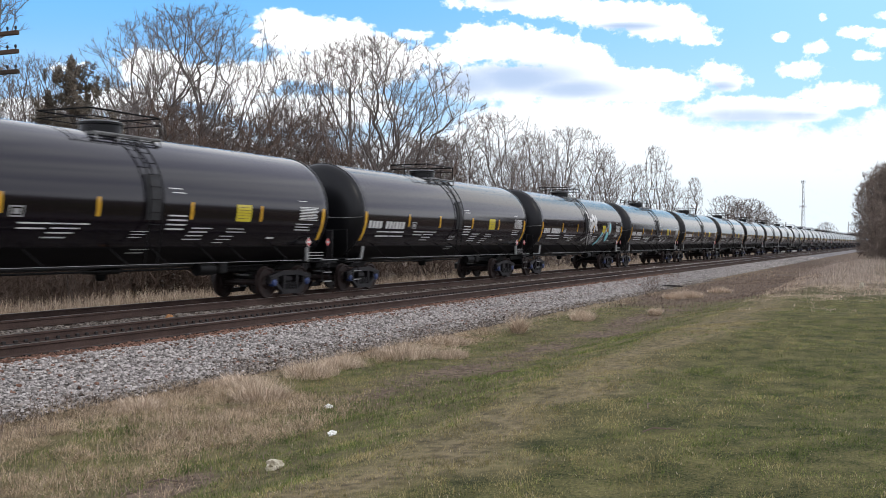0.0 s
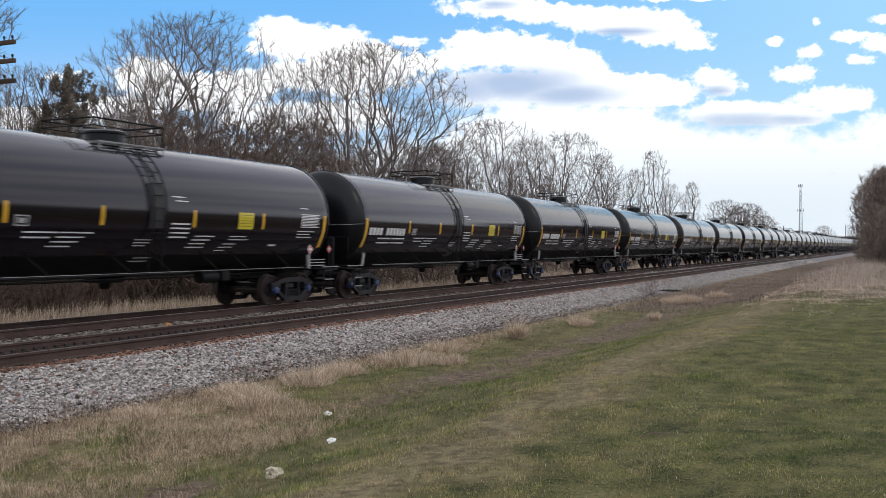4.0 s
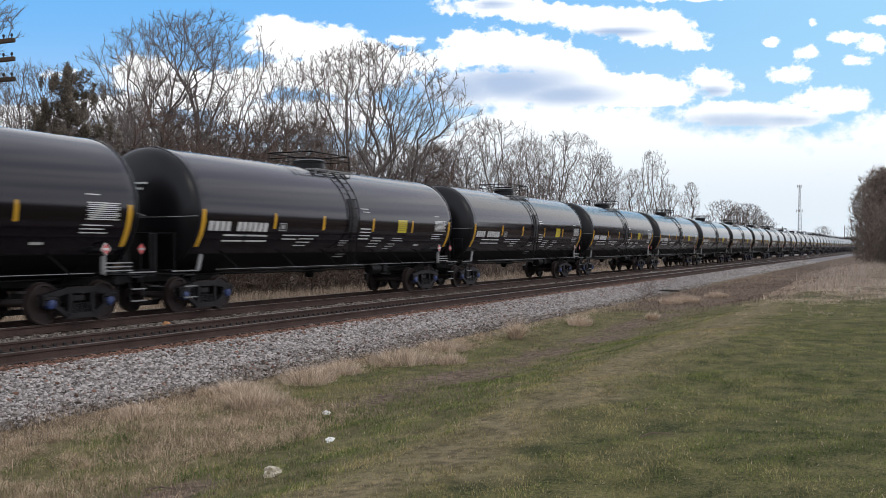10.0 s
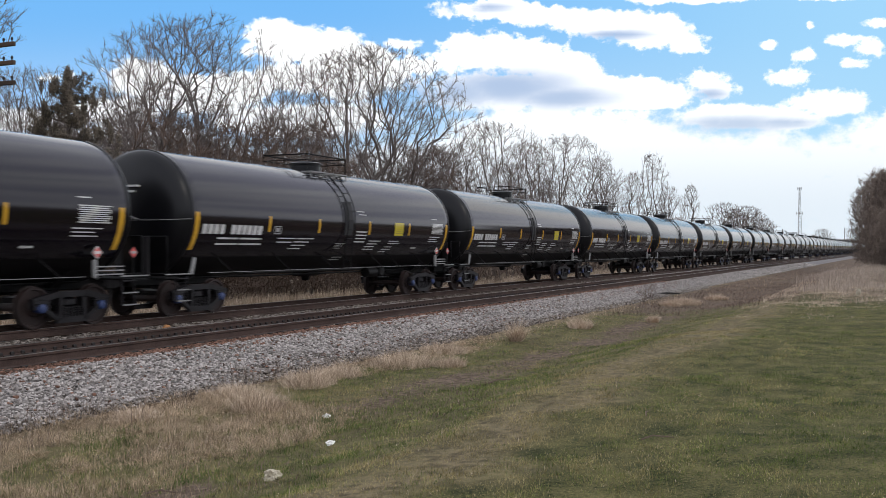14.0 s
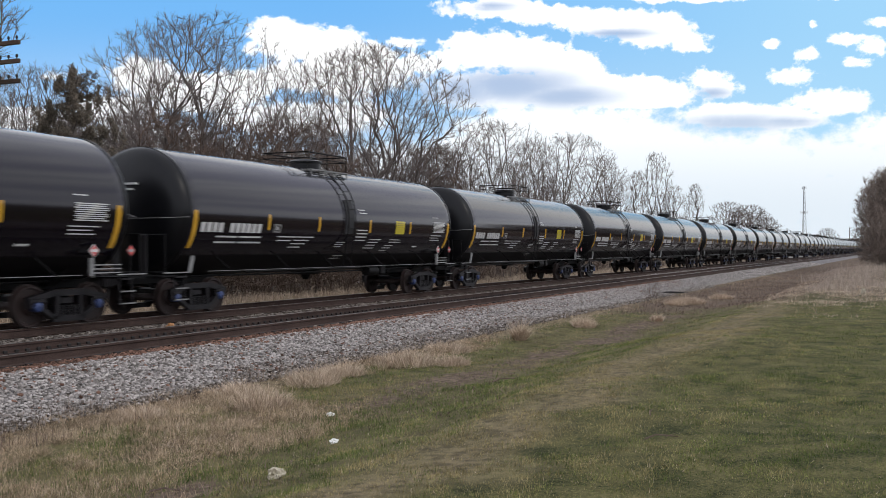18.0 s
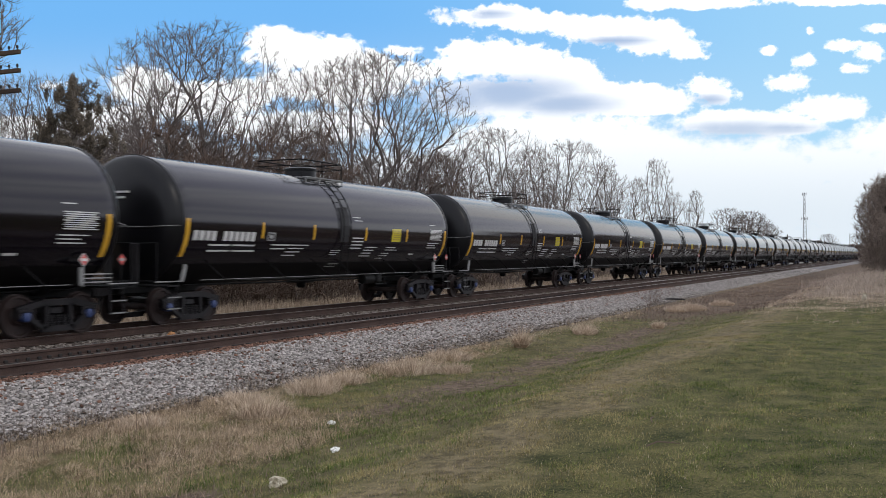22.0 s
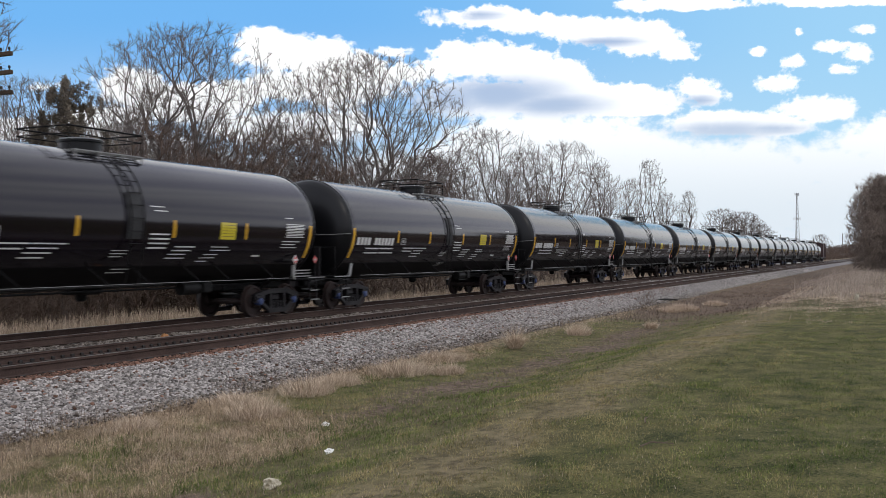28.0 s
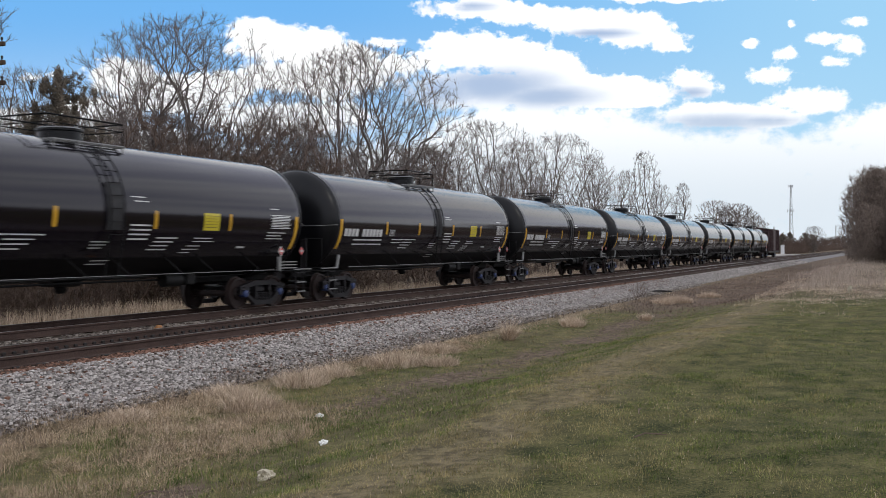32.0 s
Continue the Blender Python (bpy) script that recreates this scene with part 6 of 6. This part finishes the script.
pts, r = scatter([(12, 40, 21.2, 25.5, 120), (40, 110, 21.2, 25.0, 45)], 7)
blades("far_verge_grass", pts, r, lambda p, r: r.uniform(0.25, 0.75, len(p)), 0.02, 0.35, M_STRAW, "tall pale dry grass beyond the train", "grass")
pts, r = scatter([(34, 70, 3.0, 9.6, 60), (70, 110, 1.5, 9.6, 22)], 11)
blades("dead_weeds", pts, r, lambda p, r: r.uniform(0.04, 0.17, len(p)), 0.02, 1.2, M_WEED, "low dull brown dead weeds", "weeds", False, wave(pts, 0.6, 1) + r.normal(0, 0.3, len(pts)) + np.clip(pts[:, 1] - 5, -2, 0.5) * 0.5 > -0.3)
pts, r = scatter([(32, 39, -3.5, 3.0, 60), (39, 62, -4.5, 3.6, 70), (62, 104, -6, 5.6, 38)], 9)
edge = pts[:, 0] - 38.5 - 3.5 * wave(pts, 0.55, 2) - 2.2 * np.clip(pts[:, 1] - 0.6, -1, 4) + r.normal(0, 2.2, len(pts))
blades("tall_dry_grass", pts, r, lambda p, r: r.uniform(0.12, 1.0, len(p)) ** 1.4 * np.clip(0.45 + 0.5 * wave(p, 0.8, 1) + 0.25 * wave(p, 2.1, 4), 0.15, 1.2) * np.clip((p[:, 0] - 33) / 13, 0.14, 1), 0.012, 0.45, M_REED, "tall pinkish dry weeds at the foot of the thicket", "grass", False, edge > 0)
pts, r = scatter([(26, 31, -2.0, 4.0, 160), (31, 42, -3.5, 4.6, 190), (42, 60, -4.5, 5.0, 100)], 19)
blades("rough_grass", pts, r, lambda p, r: r.uniform(0.03, 0.12, len(p)) * (1 + 0.5 * wave(p, 1.4, 3)), lambda p: 0.006 + 0.0003 * p[:, 0], 1.3, M_STRAW, "rough tan grass at the end of the lawn", "grass", False, wave(pts, 0.9, 6) * 0.6 + 0.4 * wave(pts, 2.4, 1) + (pts[:, 0] - 37) * 0.07 + r.normal(0, 0.2, len(pts)) > 0.0)


def tuft(x, y, tall, wide, seed):
    r = np.random.default_rng(seed)
    n = int(380 + 700 * wide)
    turn, gone = r.uniform(0, math.tau, n), np.sqrt(r.random(n))
    p = np.stack([x + np.cos(turn) * gone * wide * 0.55, y + np.sin(turn) * gone * wide * 0.42], 1)
    ob = blades("grass_tuft", p, r, lambda p, r: r.uniform(0.45, 1.3, n) * tall * (1.15 - 0.45 * gone), 0.0045 + 0.00022 * x, 0.5, M_STRAW, "pale tuft of dry bunch grass", "grass", False, None, (turn + r.normal(0, 1.3, n), gone * 0.45 + np.abs(r.normal(0, 0.40, n))))
    ob["group"] = "tufts of dry grass"


for k, (x, y, tall, wide) in enumerate(((11.9, 8.3, 0.36, 0.85), (14.5, 9.05, 0.36, 1.0), (17.7, 8.9, 0.34, 1.5), (18.0, 8.0, 0.28, 0.7), (23.8, 8.73, 0.62, 0.32), (28.7, 8.5, 0.36, 0.8), (30.6, 6.75, 0.28, 0.4),
                                        (43.4, 8.15, 0.40, 1.5), (41.5, 8.4, 0.32, 1.0), (15.8, 9.25, 0.28, 0.9), (10.4, 9.2, 0.22, 0.7), (12.9, 9.4, 0.26, 0.8), (20.6, 9.3, 0.26, 1.2), (47, 7.4, 0.3, 1.2))):
    tuft(x, y, tall, wide, 100 + k)
WEED = tree_proto(71, 3.6, 1.3, 5, 0.45, 70, 0.25, 0.05, 0.06, 0.03, 0.5, 0.5, 1, 0.016, 0.3, M_BRUSH)
for k, (x, y, size) in enumerate(((43.7, 9.95, 0.17), (42.6, 9.8, 0.11), (45.2, 10.0, 0.15), (8.6, 9.85, 0.08), (9.3, 9.9, 0.07))):
    plant(WEED, x, y, k * 70, size * 1.4, "weed", "low leafless dark weed on the ballast edge", "weed", "weeds beside the ballast")


# ---- movement ----
def cars_passed(t):
    """How many car lengths have gone by at t seconds; the train gathers a little speed."""
    knots, speed = [0, 8, 16, 24, 32], [1.2432, 1.2482, 1.2530, 1.2551, 1.2562]
    g = np.linspace(0, 32, 641)
    v = np.interp(g, knots, speed)
    c = np.concatenate([[0], np.cumsum((v[1:] + v[:-1]) / 2 * 0.05)])
    lag = np.interp(t, [0, 1, 6, 7.5, 12.5, 14, 22, 23, 32], [0, 0.009, 0.013, -0.002, 0.003, 0.013, 0.016, 0.0, 0.003])
    return float(np.interp(t, g, c) + lag)


def where(n, t):
    return CAR * (13.632 + n - cars_passed(t)) - 10.85


def on_line(x):
    """A car's pose on the gently curving line."""
    return pose(x, FAR_Y + float(bend(x)), 0, 0, 0, math.degrees(math.atan2(float(bend(x + 5) - bend(x - 5)), 10)))


def roll(wheels, near):
    """Keys wheelsets that turn while their car is near the viewer; near: the first and last second of it."""
    first = min(max(0, round(near[0] * FPS)), 32 * FPS - 1)
    last = max(first + 1, min(32 * FPS, round(near[1] * FPS)))
    for w in wheels:
        p = w.location.copy()
        rows = [(k / FPS, pose(p.x, p.y, p.z, 0, -88 * (k - first), 0)) for k in range(first, last + 1)]
        rows = ([(0, rows[0][1])] if first > 0 else []) + rows + ([(32.0, rows[-1][1])] if last < 32 * FPS else [])
        walk(w, rows)


def motions():
    for n, car in CARS:
        passing = (13.632 + n - 0.6) / 1.25
        roll([o for o in car.children_recursive if o.name.startswith("wheelset")], (passing - 2.0, passing))
        walk(car, [(t, on_line(where(n, t))) for t in range(0, 33)])
    walk(TAIL, [(t, on_line(where(LAST + 0.5, t) + 8.2)) for t in range(0, 33)])
    walk(SKY, [(t, pose(0, 0, 0, 0, 0, 0.0267 * (t - 9))) for t in (0, 16, 32)])


motions()
